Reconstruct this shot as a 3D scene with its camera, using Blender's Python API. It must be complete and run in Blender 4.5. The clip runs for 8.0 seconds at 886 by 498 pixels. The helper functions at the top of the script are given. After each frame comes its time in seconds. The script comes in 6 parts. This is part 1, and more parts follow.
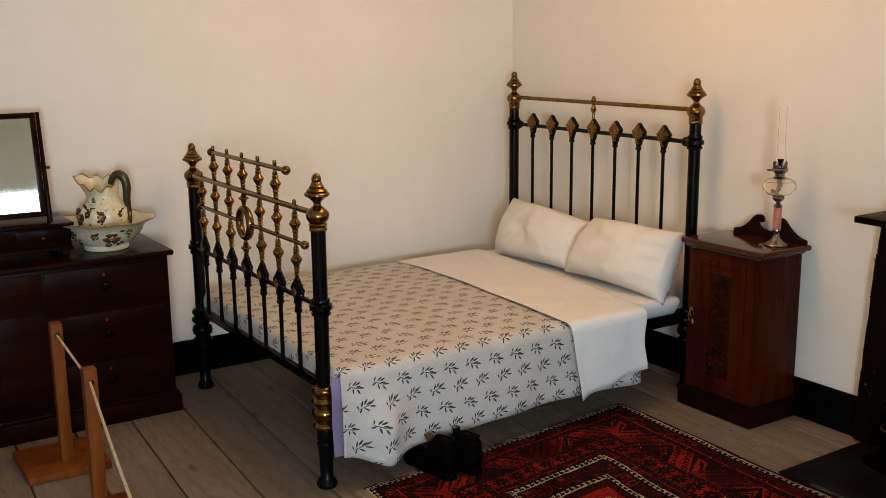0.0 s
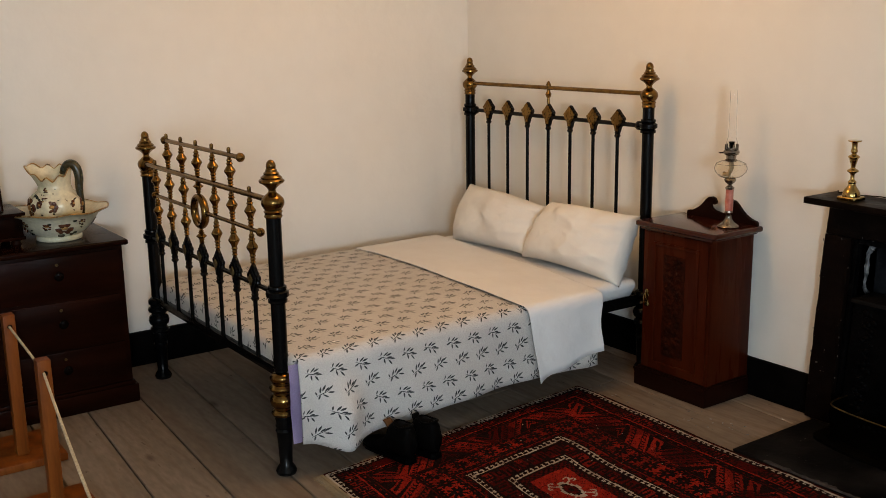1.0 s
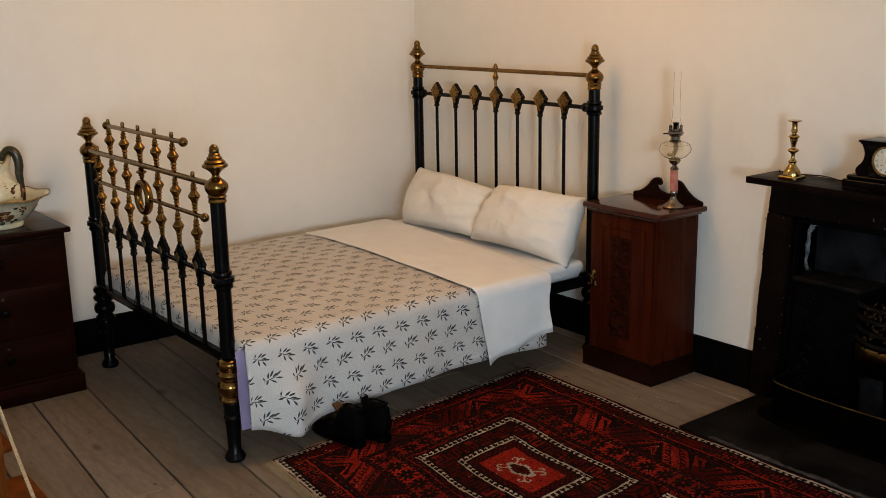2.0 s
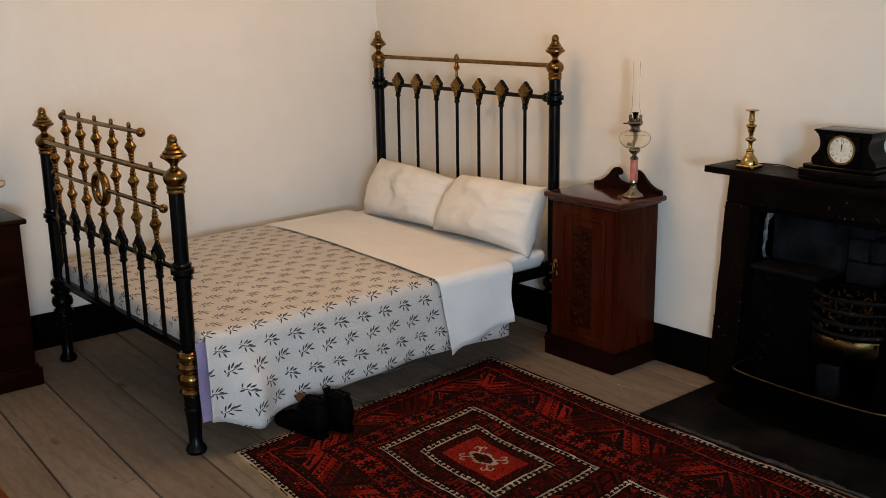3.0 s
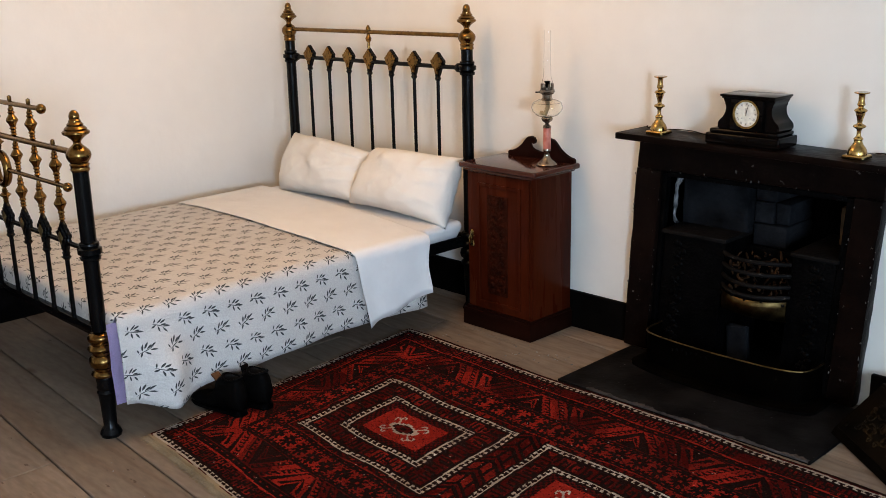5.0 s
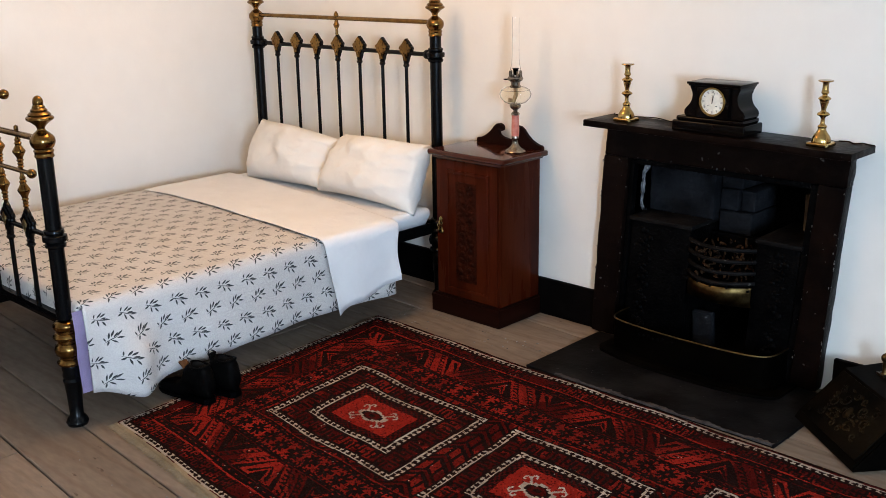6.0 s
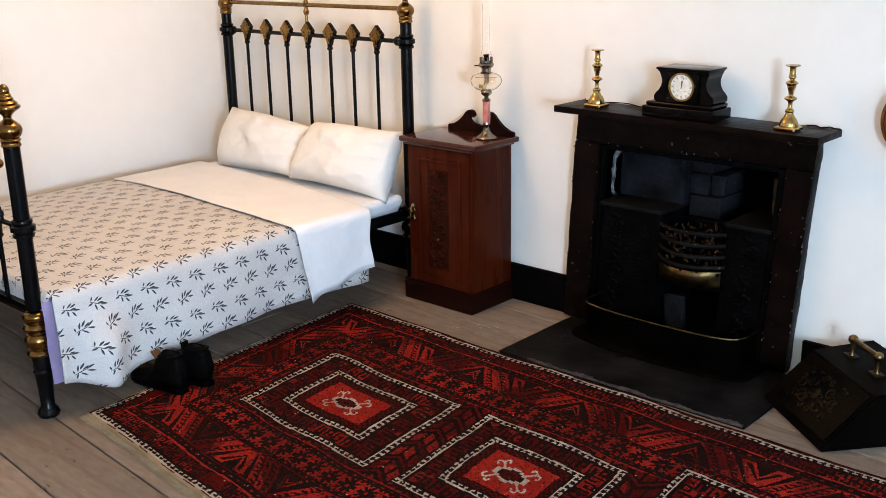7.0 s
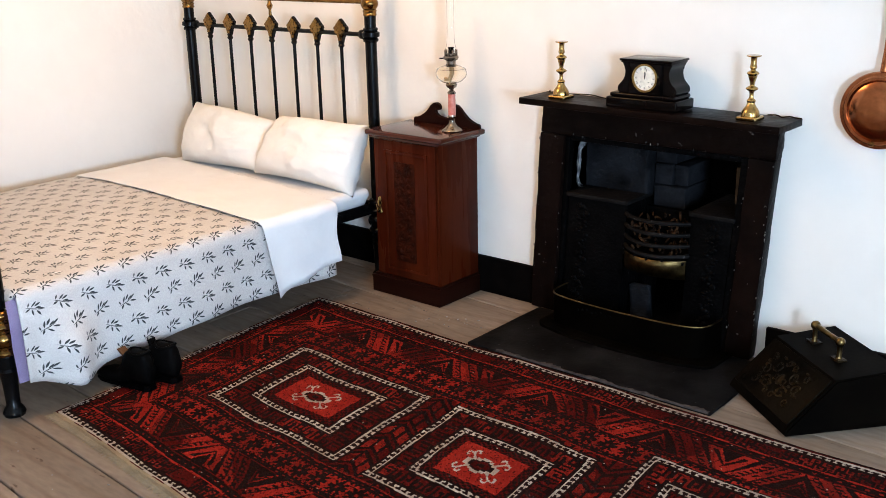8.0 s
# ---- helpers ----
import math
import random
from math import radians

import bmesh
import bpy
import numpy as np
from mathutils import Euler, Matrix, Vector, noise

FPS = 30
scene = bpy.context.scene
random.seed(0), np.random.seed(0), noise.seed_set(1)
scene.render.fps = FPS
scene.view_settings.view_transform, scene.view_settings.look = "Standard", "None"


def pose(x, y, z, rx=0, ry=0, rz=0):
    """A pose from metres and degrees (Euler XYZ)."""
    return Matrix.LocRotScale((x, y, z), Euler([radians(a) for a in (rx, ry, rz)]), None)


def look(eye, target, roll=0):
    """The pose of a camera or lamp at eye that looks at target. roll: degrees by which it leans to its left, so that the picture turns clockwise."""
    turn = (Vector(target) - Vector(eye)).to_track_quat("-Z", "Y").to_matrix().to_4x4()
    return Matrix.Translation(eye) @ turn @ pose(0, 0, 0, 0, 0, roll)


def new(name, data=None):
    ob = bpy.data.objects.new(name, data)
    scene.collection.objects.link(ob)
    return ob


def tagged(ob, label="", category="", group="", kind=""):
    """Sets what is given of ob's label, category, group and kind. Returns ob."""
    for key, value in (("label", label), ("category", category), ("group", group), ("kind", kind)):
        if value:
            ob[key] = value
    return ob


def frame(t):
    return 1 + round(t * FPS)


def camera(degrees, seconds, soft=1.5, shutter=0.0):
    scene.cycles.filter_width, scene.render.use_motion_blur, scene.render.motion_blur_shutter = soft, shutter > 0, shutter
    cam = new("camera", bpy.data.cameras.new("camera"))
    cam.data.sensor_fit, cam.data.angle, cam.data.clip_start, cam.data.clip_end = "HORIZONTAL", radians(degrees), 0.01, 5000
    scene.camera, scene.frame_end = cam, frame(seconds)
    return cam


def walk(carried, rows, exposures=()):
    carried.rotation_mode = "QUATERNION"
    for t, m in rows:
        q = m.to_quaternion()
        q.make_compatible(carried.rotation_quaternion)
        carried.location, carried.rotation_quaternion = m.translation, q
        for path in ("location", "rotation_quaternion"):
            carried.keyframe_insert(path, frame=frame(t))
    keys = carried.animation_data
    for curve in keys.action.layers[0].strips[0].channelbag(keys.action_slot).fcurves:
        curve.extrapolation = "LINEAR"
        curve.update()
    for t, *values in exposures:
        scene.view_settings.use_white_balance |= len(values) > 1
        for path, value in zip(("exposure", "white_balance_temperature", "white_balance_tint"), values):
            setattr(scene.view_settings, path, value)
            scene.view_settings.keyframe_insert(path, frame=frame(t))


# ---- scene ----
cam = camera(47.4, 8.0, soft=0.7)
PATH = [
    (0, (4.814, -3.615, 1.650), (3.171, -2.551, 1.241), -0.6),
    (0.5, (4.823, -3.614, 1.647), (3.210, -2.509, 1.226), -0.5),
    (1, (4.835, -3.608, 1.639), (3.239, -2.483, 1.207), -0.9),
    (1.5, (4.848, -3.590, 1.634), (3.282, -2.430, 1.183), -1.1),
    (3, (4.860, -3.576, 1.623), (3.370, -2.332, 1.144), -0.9),
    (3.5, (4.865, -3.567, 1.615), (3.406, -2.293, 1.119), -1.1),
    (4, (4.867, -3.560, 1.615), (3.433, -2.261, 1.107), -1.5),
    (4.5, (4.871, -3.551, 1.608), (3.465, -2.226, 1.091), -1.5),
    (6, (4.876, -3.556, 1.603), (3.545, -2.168, 1.049), -0.9),
    (6.5, (4.880, -3.556, 1.603), (3.571, -2.155, 1.034), -0.9),
    (7, (4.884, -3.557, 1.601), (3.597, -2.140, 1.023), -1.0),
    (7.5, (4.890, -3.561, 1.600), (3.628, -2.125, 1.012), -1.1),
    (8, (4.890, -3.565, 1.601), (3.654, -2.108, 1.009), -1.2),
]
EXPOSURES = [
    (0.0, 0.04, 7500, 13), (1.5, -0.05, 7500, 13), (3.0, -0.01, 6980, 13), (4.0, 0.26, 6660, 13), (6.0, 0.68, 6260, 13), (8.0, 1.08, 6150, 13),
]
walk(cam, [(t, look(eye, target, roll)) for t, eye, target, roll in PATH], EXPOSURES)

# ---- world and lights ----
world = bpy.data.worlds.new("world")
scene.world = world
world.use_nodes = True
sky = world.node_tree.nodes.new("ShaderNodeTexSky")
sky.sky_type, sky.sun_disc = "NISHITA", False
sky.sun_elevation, sky.sun_rotation = radians(40), radians(200)
world.node_tree.links.new(sky.outputs[0], world.node_tree.nodes["Background"].inputs[0])
world.node_tree.nodes["Background"].inputs[1].default_value = 0.12

ROOM_X, ROOM_Y, ROOM_Z = 7.2, -5.2, 2.62          # far corner of the room; the bed's corner is the origin
SECOND_Y0, SECOND_Y1 = -2.25, -1.35                 # the second window of that wall
WIN_Y0, WIN_Y1, WIN_Z0, WIN_Z1 = -4.95, -4.05, 0.80, 1.85

def lamp(name, kind, power, colour, m):
    data = bpy.data.lights.new(name, kind)
    data.energy, data.color = power, colour
    ob = new(name, data)
    ob.matrix_world = m
    return ob

# daylight in the opening of the window
day = lamp("window_daylight", "AREA", 172, (0.565, 0.772, 1.0),
           look((ROOM_X + 0.1, (WIN_Y0 + WIN_Y1) / 2, (WIN_Z0 + WIN_Z1) / 2), (0, -1.6, 1.15)))
second = lamp("window_daylight", "AREA", 24, (0.565, 0.772, 1.0), look((ROOM_X + 0.1, (SECOND_Y0 + SECOND_Y1) / 2, (WIN_Z0 + WIN_Z1) / 2), (0, -1.6, 1.15)))
for ob in (day, second):
    ob.data.shape, ob.data.size, ob.data.size_y = "RECTANGLE", WIN_Y1 - WIN_Y0, WIN_Z1 - WIN_Z0
# warm bulb of the ceiling lamp
bulb = lamp("ceiling_bulb", "POINT", 36, (1.0, 0.595, 0.26), pose(1.8, -1.45, 2.3))
bulb.data.shadow_soft_size = 0.34


# ---- materials ----
def material(name, colour, rough=0.6, metal=0.0, second=None, scale=6.0, mix=0.5, grain=80.0, bump=0.15, depth=0.002,
             stretch=(1, 1, 1), coat=0.0, islands=0.0, rough_var=0.12, spec=0.5, vary_fine=0.12):
    """A surface with variation at two scales: broad patches towards `second`, fine grain in colour, gloss and relief."""
    m = bpy.data.materials.new(name)
    m.use_nodes = True
    t = m.node_tree
    n, link = t.nodes, t.links.new
    b = n["Principled BSDF"]
    b.inputs["Metallic"].default_value = metal
    b.inputs["Coat Weight"].default_value = coat
    b.inputs["Coat Roughness"].default_value = 0.12
    b.inputs["Specular IOR Level"].default_value = spec
    tc, mp = n.new("ShaderNodeTexCoord"), n.new("ShaderNodeMapping")
    mp.inputs["Scale"].default_value = stretch
    link(tc.outputs["Object"], mp.inputs[0])
    big, fine = n.new("ShaderNodeTexNoise"), n.new("ShaderNodeTexNoise")
    big.inputs["Scale"].default_value, big.inputs["Detail"].default_value = scale, 5
    fine.inputs["Scale"].default_value, fine.inputs["Detail"].default_value = grain, 3
    link(mp.outputs[0], big.inputs["Vector"])
    link(mp.outputs[0], fine.inputs["Vector"])
    second = second or tuple(c * 0.72 for c in colour)
    ramp = n.new("ShaderNodeValToRGB")
    ramp.color_ramp.elements[0].position, ramp.color_ramp.elements[1].position = 0.5 - 0.3 * mix, 0.5 + 0.3 * mix
    ramp.color_ramp.elements[0].color, ramp.color_ramp.elements[1].color = (*second, 1), (*colour, 1)
    link(big.outputs[0], ramp.inputs[0])
    hsv = n.new("ShaderNodeHueSaturation")
    link(ramp.outputs[0], hsv.inputs["Color"])
    rng = n.new("ShaderNodeMapRange")
    rng.inputs["From Min"].default_value, rng.inputs["From Max"].default_value = 0.3, 0.7
    rng.inputs["To Min"].default_value, rng.inputs["To Max"].default_value = 1 - vary_fine, 1 + vary_fine
    link(fine.outputs[0], rng.inputs[0])
    if islands:
        info, vary, mul = n.new("ShaderNodeObjectInfo"), n.new("ShaderNodeMapRange"), n.new("ShaderNodeMath")
        vary.inputs["To Min"].default_value, vary.inputs["To Max"].default_value = 1 - islands, 1 + islands
        link(info.outputs["Random"], vary.inputs[0])
        mul.operation = "MULTIPLY"
        link(rng.outputs[0], mul.inputs[0])
        link(vary.outputs[0], mul.inputs[1])
        link(mul.outputs[0], hsv.inputs["Value"])
    else:
        link(rng.outputs[0], hsv.inputs["Value"])
    link(hsv.outputs[0], b.inputs["Base Color"])
    rr = n.new("ShaderNodeMapRange")
    rr.inputs["To Min"].default_value, rr.inputs["To Max"].default_value = max(rough - rough_var, 0.03), min(rough + rough_var, 1)
    link(big.outputs[0], rr.inputs[0])
    link(rr.outputs[0], b.inputs["Roughness"])
    if bump:
        bp = n.new("ShaderNodeBump")
        bp.inputs["Strength"].default_value, bp.inputs["Distance"].default_value = bump, depth
        link(fine.outputs[0], bp.inputs["Height"])
        link(bp.outputs[0], b.inputs["Normal"])
    return m


def glass(name, tint=(1, 1, 1), rough=0.02, ior=1.45):
    m = bpy.data.materials.new(name)
    m.use_nodes = True
    b = m.node_tree.nodes["Principled BSDF"]
    b.inputs["Base Color"].default_value = (*tint, 1)
    b.inputs["Roughness"].default_value = rough
    b.inputs["Transmission Weight"].default_value = 1.0
    b.inputs["IOR"].default_value = ior
    return m


PLASTER = material("plaster", (0.80, 0.765, 0.70), 0.85, second=(0.775, 0.735, 0.665), scale=1.3, grain=9, bump=0.25, depth=0.010, spec=0.2, vary_fine=0.012)
CEILING = material("ceiling_paint", (0.78, 0.75, 0.69), 0.9, second=(0.72, 0.68, 0.61), scale=1.2, grain=20, bump=0.15, depth=0.004)
BLACK_PAINT = material("black_paint", (0.0010, 0.0008, 0.0007), 0.6, second=(0.0030, 0.0022, 0.0018), scale=9, grain=60, bump=0.3, depth=0.003, spec=0.02)


def board_wood():
    """Scrubbed old pine: broad worn patches, long cathedral grain, few knots and drips; each board its own cut."""
    m = material("floor_board", (0.248, 0.190, 0.144), 0.65, second=(0.172, 0.127, 0.092), scale=1.9, grain=26, bump=0.35, depth=0.002,
                 stretch=(0.55, 2.2, 1), islands=0.17, mix=0.75, spec=0.10, vary_fine=0.13)
    t = m.node_tree
    n, link = t.nodes, t.links.new
    b = n["Principled BSDF"]
    ground = b.inputs["Base Color"].links[0].from_socket
    tc, info, far = n.new("ShaderNodeTexCoord"), n.new("ShaderNodeObjectInfo"), n.new("ShaderNodeVectorMath")
    far.operation = "MULTIPLY_ADD"
    far.inputs[1].default_value, far.inputs[2].default_value = (37, 11, 5), (0, 0, 0)
    link(info.outputs["Random"], far.inputs[0])
    add = n.new("ShaderNodeVectorMath")
    link(tc.outputs["Object"], add.inputs[0])
    link(far.outputs[0], add.inputs[1])

    def layer(scale, kind, set_up, lo, hi, dark):
        """One dark figure laid over the ground: mapped texture, threshold and its tint."""
        nonlocal ground
        mp, tex = n.new("ShaderNodeMapping"), n.new(kind)
        mp.inputs["Scale"].default_value = scale
        link(add.outputs[0], mp.inputs[0])
        link(mp.outputs[0], tex.inputs["Vector"])
        if kind == "ShaderNodeTexWave":
            tex.bands_direction = "Y"
        for key, v in set_up.items():
            tex.inputs[key].default_value = v
        r = n.new("ShaderNodeMapRange")
        r.inputs["From Min"].default_value, r.inputs["From Max"].default_value = lo, hi
        link(tex.outputs[0], r.inputs[0])
        mx = n.new("ShaderNodeMix")
        mx.data_type, mx.blend_type = "RGBA", "MULTIPLY"
        link(r.outputs[0], mx.inputs[0])
        link(ground, mx.inputs[6])
        mx.inputs[7].default_value = (*dark, 1)
        ground = mx.outputs[2]
    layer((0.42, 2.6, 1), "ShaderNodeTexWave", {"Scale": 1.5, "Distortion": 13.0, "Detail": 3.0, "Detail Scale": 0.8, "Detail Roughness": 0.6}, 0.72, 1.0, (0.90, 0.86, 0.82))
    layer((1.5, 4.2, 1), "ShaderNodeTexVoronoi", {"Scale": 0.8}, 0.075, 0.03, (0.34, 0.25, 0.18))
    layer((0.7, 2.2, 1), "ShaderNodeTexNoise", {"Scale": 1.6, "Detail": 8.0, "Roughness": 0.68}, 0.56, 0.80, (0.70, 0.66, 0.62))
    layer((7.0, 20.0, 1), "ShaderNodeTexNoise", {"Scale": 2.0, "Detail": 4.0}, 0.68, 0.75, (0.50, 0.44, 0.39))
    link(ground, b.inputs["Base Color"])
    return m


BOARD = board_wood()
UNDERFLOOR = material("underfloor", (0.02, 0.016, 0.012), 0.9)
ENAMEL = material("black_enamel", (0.0018, 0.0018, 0.002), 0.2, second=(0.003, 0.003, 0.003), scale=12, grain=120, bump=0.05, spec=0.12)
IRON = material("cast_iron", (0.0006, 0.0006, 0.0007), 0.42, second=(0.0022, 0.0020, 0.0020), scale=14, grain=90, bump=0.8, depth=0.005, spec=0.03)
BRASS = material("aged_brass", (0.27, 0.155, 0.045), 0.2, metal=1.0, second=(0.105, 0.052, 0.016), scale=34, grain=200, bump=0.03, mix=0.9, rough_var=0.07)
BRIGHT_BRASS = material("polished_brass", (0.50, 0.345, 0.125), 0.17, metal=1.0, second=(0.30, 0.19, 0.065), scale=34, grain=200, bump=0.03, rough_var=0.05)
DARK_BRASS = material("tarnished_brass", (0.25, 0.165, 0.060), 0.34, metal=1.0, second=(0.06, 0.035, 0.015), scale=30, grain=160, bump=0.2, mix=0.9)
COPPER = material("copper", (0.48, 0.185, 0.075), 0.2, metal=1.0, second=(0.27, 0.095, 0.04), scale=9, grain=70, bump=0.04, mix=0.9, rough_var=0.08)
NICKEL = material("nickel", (0.30, 0.26, 0.21), 0.22, metal=1.0, second=(0.16, 0.13, 0.11), scale=30, grain=120, bump=0.05, mix=0.8)
MAHOGANY = material("mahogany", (0.062, 0.0092, 0.0022), 0.27, second=(0.022, 0.0034, 0.0012), scale=5, grain=55, bump=0.10, depth=0.001,
                    stretch=(3.2, 3.2, 0.35), spec=0.05, mix=0.9)
PLINTH = material("dark_plinth", (0.013, 0.0026, 0.0012), 0.35, second=(0.005, 0.0013, 0.0008), scale=6, grain=55, bump=0.12, depth=0.001,
                  stretch=(0.4, 3.2, 3.2), spec=0.08, mix=0.9)
MAHOGANY_TOP = material("mahogany_top", (0.060, 0.011, 0.004), 0.13, second=(0.030, 0.006, 0.003), scale=5, grain=55, bump=0.04, depth=0.001,
                        stretch=(0.4, 3.2, 3.2), spec=0.35, mix=0.9, rough_var=0.05)
CHEST_WOOD = material("dark_mahogany", (0.0185, 0.0040, 0.0013), 0.24, second=(0.0035, 0.0011, 0.0007), scale=4, grain=46, bump=0.12, depth=0.001,
                      stretch=(2.6, 0.4, 2.6), spec=0.06, mix=0.8)
CARVED = material("carved_mahogany", (0.036, 0.0062, 0.0020), 0.5, second=(0.010, 0.0022, 0.0010), scale=26, grain=75, bump=0.9, depth=0.010, mix=0.6, spec=0.03)
PINE = material("varnished_pine", (0.215, 0.056, 0.009), 0.40, second=(0.115, 0.028, 0.005), scale=5, grain=48, bump=0.1, depth=0.001,
                stretch=(3.5, 3.5, 0.35), spec=0.10)
ROPE = material("cotton_rope", (0.62, 0.52, 0.36), 0.9, second=(0.45, 0.36, 0.24), scale=90, grain=400, bump=0.5, depth=0.002)
LINEN = material("white_linen", (0.77, 0.765, 0.76), 0.9, second=(0.745, 0.735, 0.725), scale=4, grain=10, bump=0.55, depth=0.012, spec=0.2, vary_fine=0.015)
PILLOW = material("cream_cotton", (0.77, 0.742, 0.69), 0.9, second=(0.745, 0.71, 0.65), scale=5, grain=11, bump=0.55, depth=0.012, spec=0.15, vary_fine=0.02)
LILAC = material("lilac_lining", (0.50, 0.40, 0.62), 0.9, second=(0.44, 0.35, 0.56), scale=7, grain=300, bump=0.15, depth=0.001)
SLATE = material("hearth_slate", (0.0045, 0.0038, 0.0036), 0.65, second=(0.0014, 0.0012, 0.0012), scale=5, grain=34, bump=0.5, depth=0.004, spec=0.04, vary_fine=0.3)
SOOT = material("sooty_brick", (0.0018, 0.0018, 0.0021), 0.85, second=(0.019, 0.020, 0.023), scale=7, grain=40, bump=0.8, depth=0.008, islands=0.3, spec=0.05, mix=0.7)
DEEP_SOOT = material("deep_soot", (0.0012, 0.0011, 0.0011), 0.95, second=(0.0035, 0.0032, 0.0032), scale=5, grain=30, bump=0.8, depth=0.008, spec=0.02)
MORTAR = material("pale_mortar", (0.36, 0.355, 0.35), 0.9, second=(0.010, 0.010, 0.010), scale=30, grain=60, bump=0.6, depth=0.006, spec=0.1, mix=0.6)
SURROUND = material("black_painted_wood", (0.0024, 0.0011, 0.0008), 0.38, second=(0.0060, 0.0029, 0.0020), scale=11, grain=42, bump=0.6, depth=0.004, spec=0.05)


def chip(m, scale, size, colour, soft=0.03):
    """Sparse pale chips where the paint has been knocked off."""
    t = m.node_tree
    n, link = t.nodes, t.links.new
    b = n["Principled BSDF"]
    tc, tex, r, mx = n.new("ShaderNodeTexCoord"), n.new("ShaderNodeTexNoise"), n.new("ShaderNodeMapRange"), n.new("ShaderNodeMix")
    link(tc.outputs["Object"], tex.inputs["Vector"])
    tex.inputs["Scale"].default_value, tex.inputs["Detail"].default_value = scale, 3
    r.inputs["From Min"].default_value, r.inputs["From Max"].default_value = size, size + soft
    link(tex.outputs[0], r.inputs[0])
    mx.data_type = "RGBA"
    link(r.outputs[0], mx.inputs[0])
    link(b.inputs["Base Color"].links[0].from_socket, mx.inputs[6])
    mx.inputs[7].default_value = (*colour, 1)
    link(mx.outputs[2], b.inputs["Base Color"])


chip(IRON, 70, 0.745, (0.05, 0.05, 0.055))
chip(SURROUND, 42, 0.705, (0.085, 0.075, 0.066))
chip(SLATE, 4, 0.44, (0.013, 0.0115, 0.011), 0.25)
chip(SLATE, 60, 0.73, (0.10, 0.095, 0.09))
CHIPPED = material("bared_undercoat", (0.16, 0.15, 0.14), 0.8, second=(0.05, 0.047, 0.044), scale=40, spec=0.1)
RUSTED = material("rusted_iron", (0.0095, 0.0082, 0.0076), 0.55, second=(0.0030, 0.0027, 0.0025), scale=12, grain=60, bump=0.6, depth=0.004, spec=0.05, mix=0.6)
chip(RUSTED, 46, 0.69, (0.08, 0.075, 0.07))
WORN_SLATE = material("chipped_slate", (0.075, 0.062, 0.056), 0.85, second=(0.018, 0.016, 0.015), scale=26, grain=90, bump=0.6, depth=0.003, spec=0.1, mix=0.7)
MARBLE = material("black_marble", (0.0012, 0.0010, 0.0010), 0.10, second=(0.0042, 0.0022, 0.0017), scale=34, grain=90, bump=0.05, spec=0.09, mix=0.6)
DIAL = material("clock_dial", (0.78, 0.74, 0.64), 0.4, second=(0.74, 0.69, 0.58), scale=20, bump=0)
INK = material("black_ink", (0.01, 0.01, 0.012), 0.5, bump=0)
RED_STONE = material("red_marble", (0.40, 0.075, 0.045), 0.3, second=(0.55, 0.22, 0.16), scale=30, grain=90, bump=0.05, mix=0.6)
CHINA = material("cream_china", (0.70, 0.655, 0.49), 0.22, second=(0.60, 0.53, 0.34), scale=6, grain=60, bump=0.02, coat=0.5)
GILT = material("brown_gilt", (0.42, 0.24, 0.07), 0.3, metal=0.4, second=(0.22, 0.11, 0.035), scale=40, grain=120, bump=0.05)
PETAL = material("brown_red_glaze", (0.045, 0.011, 0.006), 0.25, second=(0.11, 0.035, 0.012), scale=60, grain=120, bump=0.02)
LEAF_GLAZE = material("dark_green_glaze", (0.010, 0.017, 0.010), 0.25, second=(0.05, 0.035, 0.012), scale=50, grain=120, bump=0.02)
LEATHER = material("black_leather", (0.0009, 0.0008, 0.0008), 0.5, second=(0.003, 0.0026, 0.0023), scale=12, grain=120, bump=0.4, depth=0.002, spec=0.02)
TAN_LEATHER = material("tan_lining", (0.13, 0.062, 0.028), 0.8, second=(0.06, 0.03, 0.015), scale=18, grain=120, bump=0.3, spec=0.05)
EMBER = material("dead_cinders", (0.005, 0.0035, 0.0028), 0.9, second=(0.060, 0.028, 0.012), scale=16, grain=110, bump=0.8, depth=0.006, spec=0.05, mix=0.35)
EMBOSSED = material("embossed_brass_sheet", (0.032, 0.018, 0.006), 0.45, metal=0.5, second=(0.0022, 0.0016, 0.0010), scale=13, grain=80, bump=0.9, depth=0.006, mix=0.7, spec=0.08)
SCUTTLE_BLACK = material("japanned_tin", (0.0011, 0.0008, 0.0006), 0.5, second=(0.0030, 0.0021, 0.0013), scale=8, grain=70, bump=0.3, spec=0.012)
TARNISHED_TIN = material("mottled_gilt_tin", (0.0050, 0.0029, 0.0012), 0.5, second=(0.0008, 0.0008, 0.0006), scale=6, grain=60, bump=0.6, depth=0.003, spec=0.03, mix=0.5)
SILVERED = material("mirror_silver", (0.74, 0.72, 0.66), 0.03, metal=1.0, second=(0.68, 0.66, 0.60), scale=1.2, grain=5, bump=0, rough_var=0.02, vary_fine=0.03)
CLEAR = glass("clear_glass")
THIN_GLASS = glass("chimney_glass", ior=1.14)
BOWL_GLASS = glass("oil_glass", (1.0, 0.985, 0.94), ior=1.2)
WICK = material("wick_cotton", (0.55, 0.42, 0.25), 0.9)


